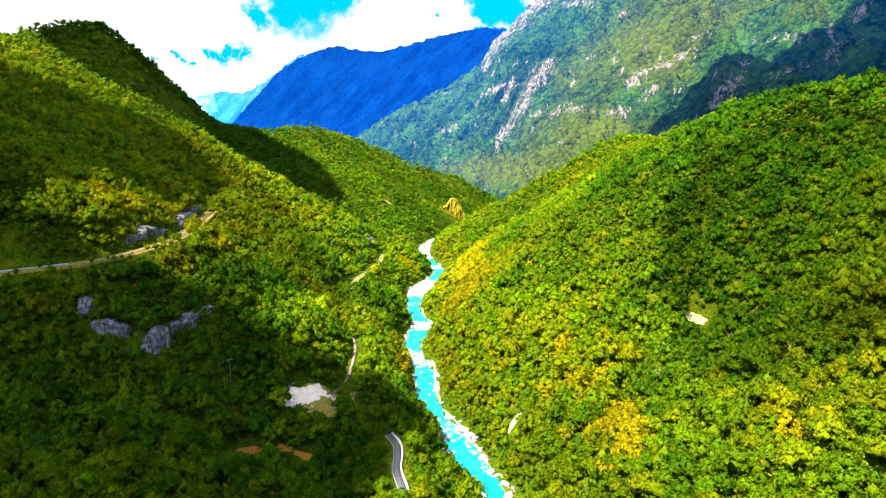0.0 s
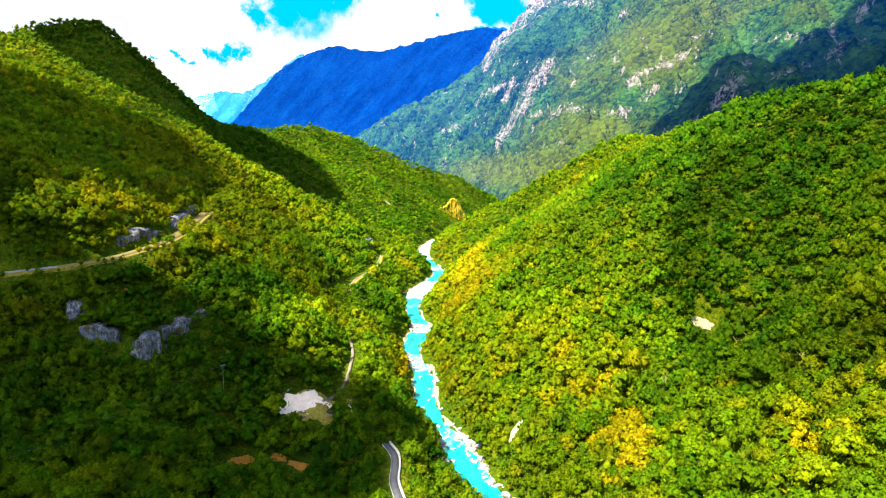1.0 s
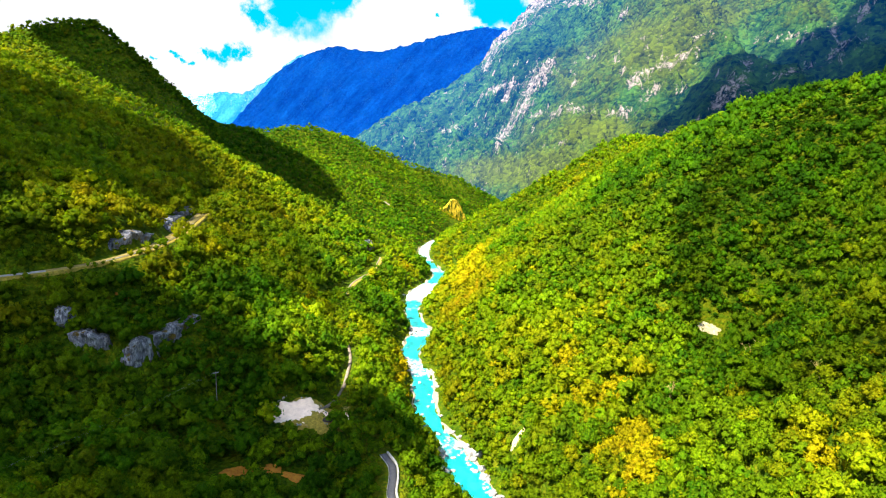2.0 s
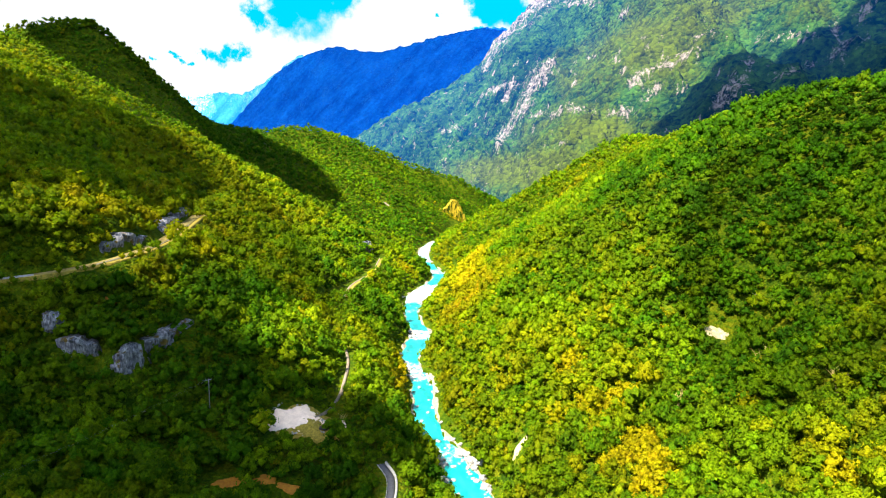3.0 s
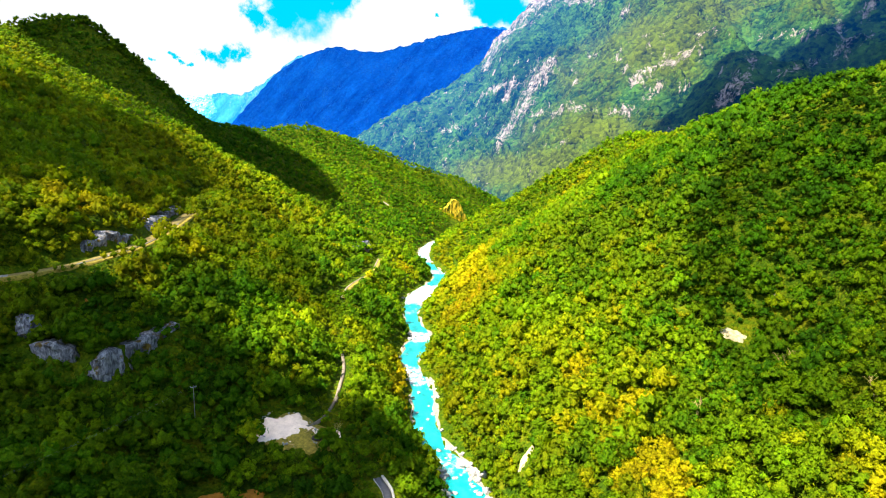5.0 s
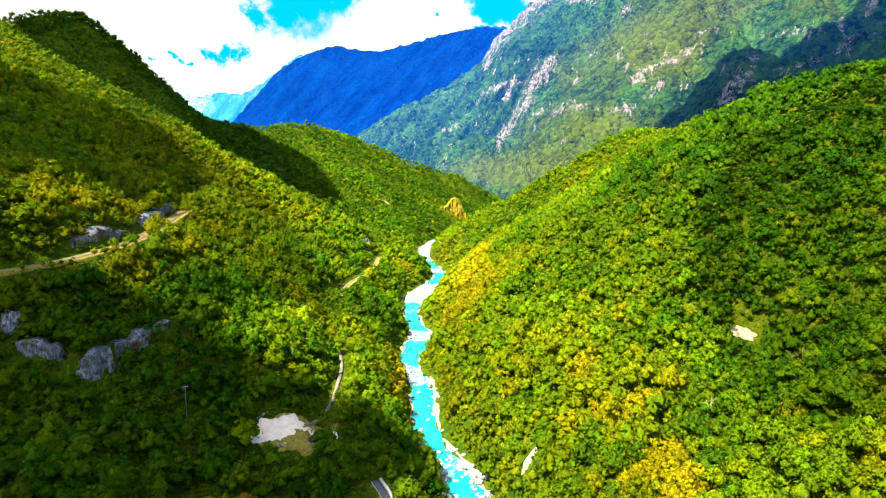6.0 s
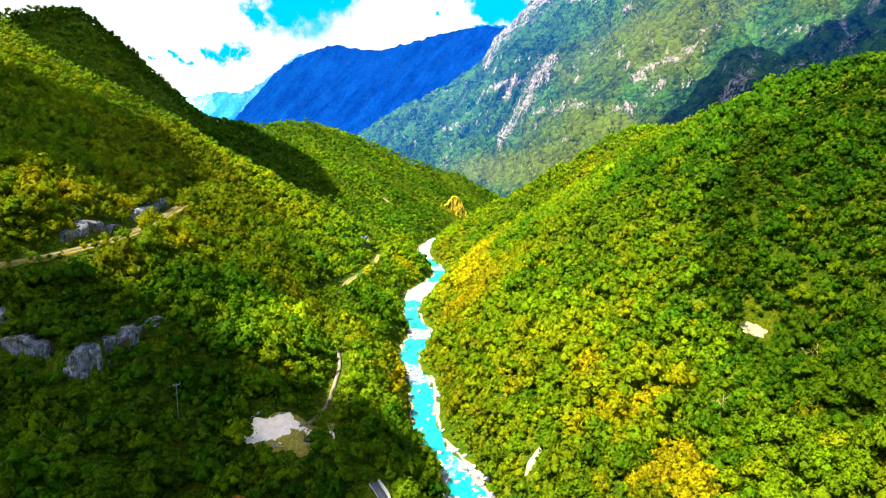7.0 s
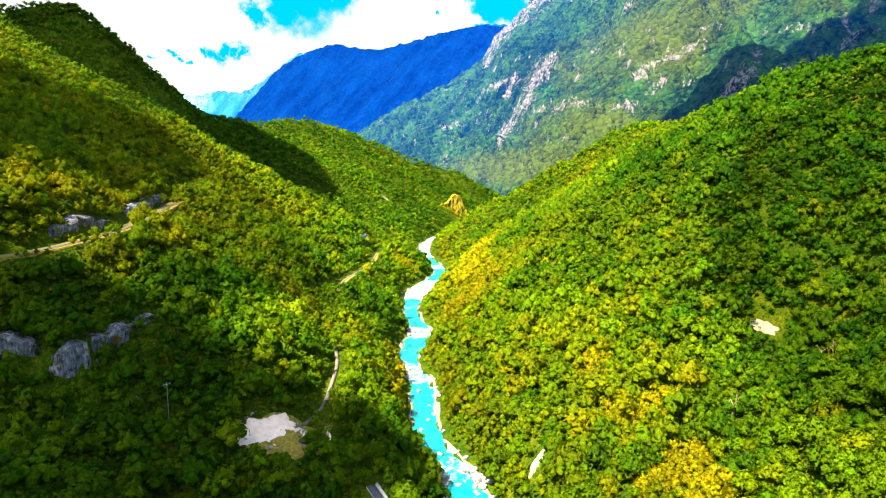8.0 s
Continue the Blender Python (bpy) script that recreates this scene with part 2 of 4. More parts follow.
BARK = rocky("bark", (0.06, 0.05, 0.035), (0.16, 0.14, 0.11), 3.0, 0.05)
DEADWOOD = rocky("dead_wood", (0.22, 0.16, 0.04), (0.40, 0.31, 0.10), 3.0, 0.05)
METAL = rocky("galvanised_steel", (0.30, 0.31, 0.32), (0.42, 0.43, 0.44), 3.0, 0.01)
POLEWOOD = rocky("weathered_pole", (0.13, 0.125, 0.11), (0.24, 0.23, 0.21), 2.0, 0.02)
DRY_GRASS = rocky("dry_grass", (0.08, 0.075, 0.006), (0.36, 0.26, 0.03), 1.0, 0.4)
SOIL = rocky("dark_soil", (0.018, 0.014, 0.012), (0.06, 0.05, 0.04), 1.5, 0.2)
TIMBER = rocky("cut_timber", (0.30, 0.20, 0.05), (0.46, 0.33, 0.10), 2.0, 0.03)

# ---- the lie of the land ----
def smooth(edge0, edge1, v):
    s = np.clip((v - edge0) / (edge1 - edge0), 0, 1)
    return s * s * (3 - 2 * s)


def table(y, rows, column):
    """A smooth curve through a few stations (y, value, ...)."""
    ys = np.array([r[0] for r in rows], float)
    vs = np.array([r[column] for r in rows], float)
    grad = np.gradient(vs, ys)
    y = np.clip(np.asarray(y, float), ys[0], ys[-1])
    i = np.clip(np.searchsorted(ys, y) - 1, 0, len(ys) - 2)
    h = ys[i + 1] - ys[i]
    s = (y - ys[i]) / h
    return ((1 + 2 * s) * (1 - s) ** 2 * vs[i] + s * (1 - s) ** 2 * h * grad[i]
            + s * s * (3 - 2 * s) * vs[i + 1] + s * s * (s - 1) * h * grad[i + 1])


def lattice(ix, iy, seed):
    n = (ix.astype(np.int64) * 374761393 + iy.astype(np.int64) * 668265263 + seed * 1274126177) & 0xFFFFFFFF
    n = ((n ^ (n >> 13)) * 1274126177) & 0xFFFFFFFF
    return ((n ^ (n >> 16)) & 0xFFFF) / 65535.0 * 2 - 1


def value_noise(x, y, seed=0):
    ix, iy = np.floor(x), np.floor(y)
    fx, fy = x - ix, y - iy
    fx, fy = fx * fx * (3 - 2 * fx), fy * fy * (3 - 2 * fy)
    a, b = lattice(ix, iy, seed), lattice(ix + 1, iy, seed)
    c, d = lattice(ix, iy + 1, seed), lattice(ix + 1, iy + 1, seed)
    return (a * (1 - fx) + b * fx) * (1 - fy) + (c * (1 - fx) + d * fx) * fy


def fbm(x, y, size, octaves=4, seed=0):
    total, gain = 0.0, 1.0
    for k in range(octaves):
        total = total + gain * value_noise(x / size + 17.3 * k, y / size - 9.1 * k, seed + k)
        size, gain = size / 2.03, gain * 0.5
    return total


# y, river centre x, half width of the channel, water level
RIVER = [(-200, 130, 10, -6), (60, 66, 9, -5), (170, 36, 8, -4.2), (236, 17.6, 7.3, -3.8), (254, 11.4, 7.7, -3.6), (266, 9, 7.5, -3.55), (278, 6.3, 6.6, -3.5), (292, 3.2, 7.4, -3.4), (307, -4.3, 6.9, -3.3), (324, -8.3, 7.4, -3.1),
         (342, -9.2, 6.4, -3), (363, -10.3, 7.3, -3), (387, -12.3, 6.6, -2.9), (408, -16.8, 5.8, -2.8), (432, -20.9, 7.1, -2.7), (458, -18.4, 9.3, -2.5), (496, -16.7, 7.9, -2.2), (530, -22.9, 6.6, -1.9), (580, -28.1, 8.4, -1.5),
         (628, -24.6, 11.5, -1.1), (676, -9.1, 16.5, -0.6), (732, -1, 11, 0), (808, -15.9, 8.5, 0.8), (929, -27.8, 9.3, 1.9), (1053, -17, 7, 3), (1170, 30, 9, 4), (1300, 85, 9, 6), (1500, 150, 9, 9), (2300, 235, 10, 20), (5000, 500, 10, 60)]
# y, crest x, crest height, hollowness of the slope
CREST_LEFT = [(-200, -560, 270, 1.6), (150, -580, 290, 1.65), (235, -585, 296, 1.55), (290, -588, 300, 1.02), (400, -590, 310, 0.94), (500, -585, 312, 0.95), (650, -570, 300, 1.0),
              (790, -501, 288, 1.12), (868, -443.4, 318, 1.6), (905, -402, 247, 1.35), (940, -366, 219, 1.1), (1080, -350, 194, 0.82), (1242, -239, 200, 0.95),
              (1330, -166, 180, 1.05), (1400, -10, 113, 0.9), (1470, 41, 95, 0.8), (1540, 100, 67, 0.7), (1700, 70, 30, 0.8), (5000, 300, 60, 1)]
CREST_RIGHT = [(-200, 420, 250, 1), (100, 370, 245, 0.85), (200, 333, 203, 0.9), (300, 283, 177, 1.02), (395, 238, 179, 1.02), (480, 211, 163, 1), (600, 224, 158, 1.1),
               (740, 228, 153, 1.05), (850, 218, 159, 0.95), (1000, 168.5, 64, 0.85), (1080, 120, 59, 0.8), (1160, 105, 26.7, 0.8), (1500, 190, 14, 1), (5000, 600, 65, 1)]


def slopes(x, y):
    """Bare valley sides without roads: river bed, two slopes and their crests."""
    centre, half, level = (table(y, RIVER, k) for k in (1, 2, 3))
    d = x - centre
    sides = []
    for rows, sign in ((CREST_LEFT, -1), (CREST_RIGHT, 1)):
        cx, cz, bend = (table(y, rows, k) for k in (1, 2, 3))
        run = np.maximum((cx - centre) * sign, 40)
        u = d * sign / run
        up = np.clip(u, 0, None) ** bend
        soft = 0.10
        capped = 0.5 * (up + 1 - np.sqrt((up - 1) ** 2 + soft ** 2))
        back = np.clip(u - 1, 0, None) * run
        sides.append(level + (cz - level) * capped - 0.42 * back * smooth(0, 60, back))
    z = np.where(d < 0, sides[0], sides[1])
    # terraces and gullies
    z = z + 7 * np.exp(-(((x + 40) / 34) ** 2 + ((y - 255) / 75) ** 2))
    along = ((x - 100) * 0.45 + (y - 215) * 0.89)
    across = (x - 100) * 0.89 - (y - 215) * 0.45
    z = z - 27 * np.exp(-(across / 26) ** 2) * smooth(0, 55, along) * (1 - smooth(70, 120, along))
    wild = smooth(18, 90, np.abs(d))
    z = z + 9.0 * smooth(720, 980, y) * smooth(30, 110, -d) * fbm(x, y, 95, 3, 5)
    z = z + wild * (7.0 * fbm(x, y, 120, 4, 3) + 1.2 * fbm(x, y, 18, 2, 9))
    reach = value_noise(y / 46.0, y * 0, 31)
    bars = 0.6 * smooth(258, 272, y) * smooth(0.25, 0.7, reach * d / half) * smooth(0.25, 0.7, np.abs(d) / half)
    bed = level - 1.3 + bars + 2.0 * smooth(-3.6, 1.4, np.abs(d) - half - 1.3 * value_noise(y / 9.0, np.sign(d) * 5.0, 37)) + 0.35 * fbm(x, y, 5.0, 2, 33)
    return np.where(np.abs(d) < half + 14, bed + (np.maximum(z, bed) - bed) * smooth(half + 1, half + 14, np.abs(d)), np.maximum(z, level + 1))


# centre lines of the roads: x, y, z
LOWER_ROAD = [(-10, 178, 14.5), (-13.5, 198, 15.2), (-16.5, 211, 15.8), (-16.6, 220, 16.1), (-17.5, 228, 16.5), (-21.5, 237, 17), (-31, 258, 15.5), (-40, 275, 17), (-44.5, 291, 22.5),
              (-45, 305, 24), (-47, 330, 24.3), (-52, 356, 25), (-64, 410, 28), (-71, 470, 30), (-72, 505, 30.5), (-68, 570, 28), (-66, 640, 26), (-67, 690, 27), (-78, 760, 34), (-95, 850, 48)]
UPPER_ROAD = [(-260, 240, 72), (-225, 255, 74), (-190, 269, 76.5), (-168, 281, 78), (-154, 297, 79.5), (-147, 322, 81.5), (-148, 350, 83), (-153, 380, 84.5), (-160, 412, 86.5),
              (-171, 465, 90), (-188, 520, 93), (-205, 580, 96)]
CLEARING = (-57, 266, 21.3)


def stations(line, step):
    """Points every so many metres along a smooth line through the given ones."""
    p = np.array(line, float)
    s = np.r_[0, np.cumsum(np.hypot(*np.diff(p[:, :2], axis=0).T))]
    rows = [(a, *q) for a, q in zip(s, p)]
    at = np.linspace(0, s[-1], int(s[-1] / step) + 1)
    return np.stack([table(at, rows, k) for k in (1, 2, 3)], 1)


def near_line(x, y, line):
    """Distance to a road's centre line, and the road's height at the nearest point."""
    p = stations(line, 6.0)
    best, level = np.full(x.shape, 1e9), np.zeros(x.shape)
    for a, b in zip(p[:-1], p[1:]):
        ab = b[:2] - a[:2]
        s = np.clip(((x - a[0]) * ab[0] + (y - a[1]) * ab[1]) / (ab @ ab), 0, 1)
        d = np.hypot(x - a[0] - s * ab[0], y - a[1] - s * ab[1])
        near = d < best
        best, level = np.where(near, d, best), np.where(near, a[2] + s * (b[2] - a[2]), level)
    return best, level


# standing rock faces: x, y, foot, top along each
CLIFFS = [[(-150, 263.5, 46, 54), (-145, 259.5, 44.5, 56), (-138, 259, 44, 56), (-131, 262, 44, 53)],
          [(-128, 259.5, 38, 49), (-123, 258.5, 37, 52), (-118.5, 262, 40, 53), (-117, 267, 43, 53)],
          [(-118, 266, 42, 53), (-114.5, 274, 45, 54), (-111, 283, 47, 55.5), (-107.5, 293, 50, 57)],
          [(-158.5, 312, 80.5, 84), (-153.8, 322, 81, 88), (-153.4, 332, 81.5, 90.5), (-153.8, 341, 82, 87.5), (-154.5, 352, 83, 87)],
          [(-157.5, 378, 84, 88), (-161, 392, 85, 92), (-166, 415, 86, 91), (-171, 436, 88, 93), (-177, 462, 89.5, 94), (-180, 474, 91, 93)],
          [(-6, 1216, 41, 47), (8, 1222, 35, 50), (17, 1226, 30, 63), (28, 1231, 24, 64), (40, 1238, 12, 38), (54, 1248, 5, 13)]]


def ledges(x, y, z):
    """Raises the ground behind each rock face to its top."""
    for line in CLIFFS[:5]:
        best, lift = np.full(x.shape, 1e9), np.zeros(x.shape)
        for (ax_, ay_, _, t0), (bx_, by_, _, t1) in zip(line[:-1], line[1:]):
            ex, ey = bx_ - ax_, by_ - ay_
            s = np.clip(((x - ax_) * ex + (y - ay_) * ey) / (ex * ex + ey * ey), 0, 1)
            ox, oy = x - ax_ - s * ex, y - ay_ - s * ey
            d = np.hypot(ox, oy)
            behind = (ox * ey - oy * ex) < 0
            near = d < best
            best = np.where(near, d, best)
            lift = np.where(near, np.where(behind, t0 + s * (t1 - t0) + 0.4, -1e9), lift)
        z = z + np.maximum(lift - z, 0) * (1 - smooth(4, 13, best)) * smooth(0.2, 1.6, best)
    return z


def height(x, y):
    x, y = np.asarray(x, float), np.asarray(y, float)
    z = slopes(x, y)
    r = np.hypot((x - CLEARING[0]) / 1.35, y - CLEARING[1])
    tilt = CLEARING[2] + 0.33 * (y - CLEARING[1]) - 0.18 * (x - CLEARING[0])
    z = z + (tilt - z) * (1 - smooth(9, 19, r))
    for line, inner, outer in ((LOWER_ROAD, 3.4, 16), (UPPER_ROAD, 4.4, 15)):
        d, level = near_line(x, y, line)
        z = z + (level - 0.12 - z) * (1 - smooth(inner, outer, d))
    return ledges(x, y, z)

# ---- meshes ----
def mesh_object(name, verts, faces, material=None, parent=None, smooth_faces=False, label="", tone=None, vigour=None, normals=None):
    """One mesh object from arrays; faces is an (n, 3) or (n, 4) array or a list of such."""
    me = bpy.data.meshes.new(name)
    groups = [np.asarray(f, np.int32) for f in (faces if isinstance(faces, list) else [faces])]
    me.vertices.add(len(verts))
    me.vertices.foreach_set("co", np.asarray(verts, np.float32).ravel())
    loops = np.concatenate([g.ravel() for g in groups])
    sizes = np.concatenate([np.full(len(g), g.shape[1], np.int32) for g in groups])
    me.loops.add(len(loops))
    me.loops.foreach_set("vertex_index", loops)
    me.polygons.add(len(sizes))
    me.polygons.foreach_set("loop_start", (np.cumsum(sizes) - sizes).astype(np.int32))
    if smooth_faces:
        me.polygons.foreach_set("use_smooth", np.ones(len(sizes), bool))
    if tone is not None:
        me.attributes.new("tone", "FLOAT", "POINT").data.foreach_set("value", np.asarray(tone, np.float32))
    if tone is not None and material is FOLIAGE:
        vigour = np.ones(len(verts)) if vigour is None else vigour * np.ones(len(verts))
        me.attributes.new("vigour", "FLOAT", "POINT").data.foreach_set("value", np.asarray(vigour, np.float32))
    me.update(calc_edges=True)
    if normals is not None:
        me.polygons.foreach_set("use_smooth", np.ones(len(sizes), bool))
        me.normals_split_custom_set_from_vertices(normals)
    if material:
        me.materials.append(material)
    ob = new(name, me)
    if parent:
        ob.parent = parent
    if label:
        ob["label"] = label
    return ob


def grid_faces(rows, cols):
    i = np.arange(rows * cols).reshape(rows, cols)
    return np.stack([i[:-1, :-1], i[:-1, 1:], i[1:, 1:], i[1:, :-1]], -1).reshape(-1, 4)


def ico(levels):
    bm = bmesh.new()
    bmesh.ops.create_icosphere(bm, subdivisions=levels, radius=1)
    v = np.array([q.co[:] for q in bm.verts])
    f = np.array([[q.index for q in face.verts] for face in bm.faces])
    bm.free()
    return v, f


# ---- ground ----
radii = np.r_[np.linspace(2, 140, 16), np.geomspace(150, 4900, 235)]
fine = np.linspace(-52, 52, 210)
turns = np.radians(np.r_[fine, np.linspace(57, 303, 50), 308])
ax, ay = np.meshgrid(turns, radii)
gx, gy = ay * np.sin(ax), ay * np.cos(ax) - 60
gz = height(gx, gy)
faces = grid_faces(*gx.shape)
i0 = np.arange(len(radii) - 1) * len(turns)
seam = np.stack([i0 + len(turns) - 1, i0, i0 + len(turns), i0 + 2 * len(turns) - 1], 1)
ground = mesh_object("ground", np.stack([gx, gy, gz], -1).reshape(-1, 3), np.r_[faces, seam], GROUND, smooth_faces=True)
tagged(ground, "forest floor of leaf litter, grass and pale stones across the valley", "ground", kind="structure")

# water: a sheet down the channel
ys = np.geomspace(-170 + 560, 2300 + 560, 460) - 560
across = np.linspace(-1, 1, 9)
wx = table(ys, RIVER, 1)[:, None] + across * (table(ys, RIVER, 2)[:, None] + 1.5)
wz = np.repeat((table(ys, RIVER, 3) - 0.25)[:, None], 9, 1)
water = mesh_object("water", np.stack([wx, np.repeat(ys[:, None], 9, 1), wz], -1).reshape(-1, 3), grid_faces(*wx.shape), WATER, smooth_faces=True)
tagged(water, "turquoise mountain river with white rapids", "river", kind="structure")
across = np.linspace(-1, 1, 31)
edge = 0.0 + 1.9 * value_noise(ys[:, None] / 8.0, np.sign(across)[None] * 5.0, 35)
hx = table(ys, RIVER, 1)[:, None] + across * (table(ys, RIVER, 2)[:, None] + edge)
hy = np.repeat(ys[:, None], 31, 1)
banks = mesh_object("gravel_bank", np.stack([hx, hy, height(hx, hy) + 0.16 - 1.2 * (np.abs(across) > 0.99)], -1).reshape(-1, 3), grid_faces(*hx.shape), GRAVEL, smooth_faces=True)
tagged(banks, "white limestone gravel bars along the river", "river bank", kind="structure")


# ---- far mountains ----
def mountain(name, base, crest, cols, rows, material, rough, seed, label, steep=1.0, scars=(), lit_meadows=(), haze_pale=0.0):
    """A face from a foot line to a crest line; stations (x, y, z) along each."""
    b = np.array(base, float)
    c = np.array(crest, float)
    s = np.linspace(0, 1, cols)
    foot = np.stack([np.interp(s, np.linspace(0, 1, len(b)), b[:, k]) for k in range(3)], 1)
    st = np.linspace(0, 1, len(c))
    top = np.stack([table(s, list(zip(st, c[:, k])), 1) for k in range(3)], 1)
    v = np.linspace(0, 1.25, rows)
    w = np.minimum(v, 1)
    p = foot[None] * (1 - v[:, None, None]) + top[None] * v[:, None, None]
    rise = np.where(v < 1, v ** steep, 1 - 1.6 * (v - 1))
    p[..., 2] = foot[None, :, 2] + (top[None, :, 2] - foot[None, :, 2]) * rise[:, None]
    x, y = p[..., 0], p[..., 1]
    ribs = 1 - np.abs(fbm(x * 1.0 + 0.35 * y, y * 0.3, 260, 4, seed))
    lump = fbm(x, y, 300, 5, seed + 20)
    keep = np.sin(np.pi * np.clip(w, 0, 1))[:, None]
    p[..., 2] += rough * ((ribs - 0.75) * 1.5 + lump * 0.7) * (0.18 + keep) * smooth(0, 0.15, v)[:, None]
    gully = 1 - np.abs(fbm(0.75 * x - 0.66 * p[..., 2], 0.16 * x + 0.19 * p[..., 2], 90, 4, seed + 60))
    p[..., 2] += rough * 0.75 * (gully - 0.75) * (0.1 + keep) * smooth(0, 0.15, v)[:, None]
    p[..., 2] += rough * 0.22 * fbm(x, y, 26, 2, seed + 40) * smooth(0, 0.1, v)[:, None]
    # Extra pale rock towards the left, brightening it in place of haze
    stone = haze_pale * smooth(430, 120, x)
    for x0, z0, x1, z1, wide in scars:
        ax_, az_ = x1 - x0, z1 - z0
        k = np.clip(((x - x0) * ax_ + (p[..., 2] - z0) * az_) / (ax_ ** 2 + az_ ** 2 + 1e-6), 0, 1)
        stone = np.maximum(stone, 0.15 * (1.5 - np.hypot(x - x0 - k * ax_, p[..., 2] - z0 - k * az_) / wide))
    grass = np.zeros(x.shape)
    for x0, z0, rx, rz, much in lit_meadows:
        grass += 1.3 * much * np.exp(-((x - x0) / rx) ** 2 - ((p[..., 2] - z0) / rz) ** 2)
    ob = mesh_object(name, p.reshape(-1, 3), grid_faces(rows, cols), material, smooth_faces=True, tone=np.clip(stone, 0, 1).ravel())
    ob.data.attributes.new("lit_grass", "FLOAT", "POINT").data.foreach_set("value", grass.ravel().astype(np.float32))
    return tagged(ob, label, "mountain", kind="structure")


# scars of bare rock on the near mountain: x, z of both ends, width
SCARS = [(182, 199, 269, 318, 23), (269, 318, 327, 428, 31), (327, 428, 368, 500, 40), (167, 417, 271, 449, 24), (235, 380, 262, 440, 16), (0, 275, 62, 295, 20), (200, 640, 340, 800, 55), (340, 800, 560, 960, 85),
         (560, 960, 900, 1120, 60), (509, 796, 557, 723, 22), (355, 300, 403, 303, 22), (480, 285, 533, 292, 16), (536, 356, 577, 398, 19), (577, 398, 647, 425, 10), (647, 422, 693, 446, 19),
         (573, 322, 599, 356, 16), (661, 268, 747, 351, 15), (747, 351, 803, 406, 12), (926, 490, 1000, 488, 15), (1012, 403, 1084, 502, 12), (817, 347, 970, 395, 8), (341, 197, 346, 200, 10),
         (498, 499, 502, 504, 11), (602, 637, 610, 645, 15), (733, 496, 737, 500, 11), (178, 541, 224, 679, 22), (0, 462, 12, 466, 11), (634, 330, 640, 334, 10), (655, 362, 660, 372, 11), (424, 393, 428, 396, 9),
         (1040, 440, 1130, 470, 12), (690, 320, 720, 330, 10), (300, 300, 320, 312, 10), (1130, 520, 1180, 600, 14)]
rng = np.random.default_rng(77)
for _ in range(50):
    x, z, long = rng.uniform(120, 780), rng.uniform(190, 560), rng.uniform(8, 34)
    SCARS.append((x, z, x + long * rng.uniform(0.2, 0.8), z + long, rng.uniform(3.0, 6.0)))
# grassy ground with sunlight put into its colour: x, z, reach, height, how much
LIT_MEADOWS = [(330, 110, 270, 70, 0.5), (430, 215, 140, 60, 0.4), (640, 430, 110, 110, 0.65), (800, 590, 150, 110, 0.7), (1000, 740, 160, 130, 0.75), (590, 540, 120, 140, 0.5), (470, 250, 110, 50, 0.5), (320, 260, 130, 80, 0.4), (200, 120, 260, 60, 0.75), (430, 430, 100, 120, 0.55), (700, 800, 160, 130, 0.4), (1060, 560, 60, 60, 0.5)]
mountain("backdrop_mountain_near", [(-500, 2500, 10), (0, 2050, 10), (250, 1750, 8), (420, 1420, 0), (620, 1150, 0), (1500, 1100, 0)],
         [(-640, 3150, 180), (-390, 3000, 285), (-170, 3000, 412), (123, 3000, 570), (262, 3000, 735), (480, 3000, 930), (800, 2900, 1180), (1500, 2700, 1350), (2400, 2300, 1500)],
         350, 180, MOUNTAIN, 62, 5, "steep forested mountain with pale limestone rock faces", scars=SCARS, lit_meadows=LIT_MEADOWS, haze_pale=0.05)
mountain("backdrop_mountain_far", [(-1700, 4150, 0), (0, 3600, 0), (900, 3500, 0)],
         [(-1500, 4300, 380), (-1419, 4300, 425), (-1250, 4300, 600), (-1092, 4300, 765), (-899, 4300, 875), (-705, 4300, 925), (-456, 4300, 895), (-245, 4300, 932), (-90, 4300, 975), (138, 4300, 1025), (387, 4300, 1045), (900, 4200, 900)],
         220, 110, MOUNTAIN_FAR, 38, 15, "forested mountain under cloud shadow, blue haze put into its colour and glow")
# Its pale blue is haze, carried by the material's colour and emission
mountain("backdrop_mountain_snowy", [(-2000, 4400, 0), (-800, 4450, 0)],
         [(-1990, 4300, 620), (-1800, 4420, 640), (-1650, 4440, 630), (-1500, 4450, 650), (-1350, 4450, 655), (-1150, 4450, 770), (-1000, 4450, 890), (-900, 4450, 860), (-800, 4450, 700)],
         140, 70, MOUNTAIN_SNOW, 45, 25, "distant mountain with bare upper slopes, pale blue haze put into its colour")

# ---- sky sheet and unseen shading clouds ----
su, sv = np.radians(np.linspace(-52, 52, 60)), np.radians(np.linspace(-3, 32, 30))
au, av = np.meshgrid(su, sv)
sky = mesh_object("backdrop_sky", np.stack([4890 * np.sin(au) * np.cos(av), 4890 * np.cos(au) * np.cos(av) + 30, 4890 * np.sin(av) + 110], -1).reshape(-1, 3), grid_faces(*au.shape), SKY, smooth_faces=True)
tagged(sky, "bright white cumulus clouds with gaps of cyan sky", "sky", kind="structure")
sky.visible_shadow = False

cloud_v, cloud_f = ico(5)


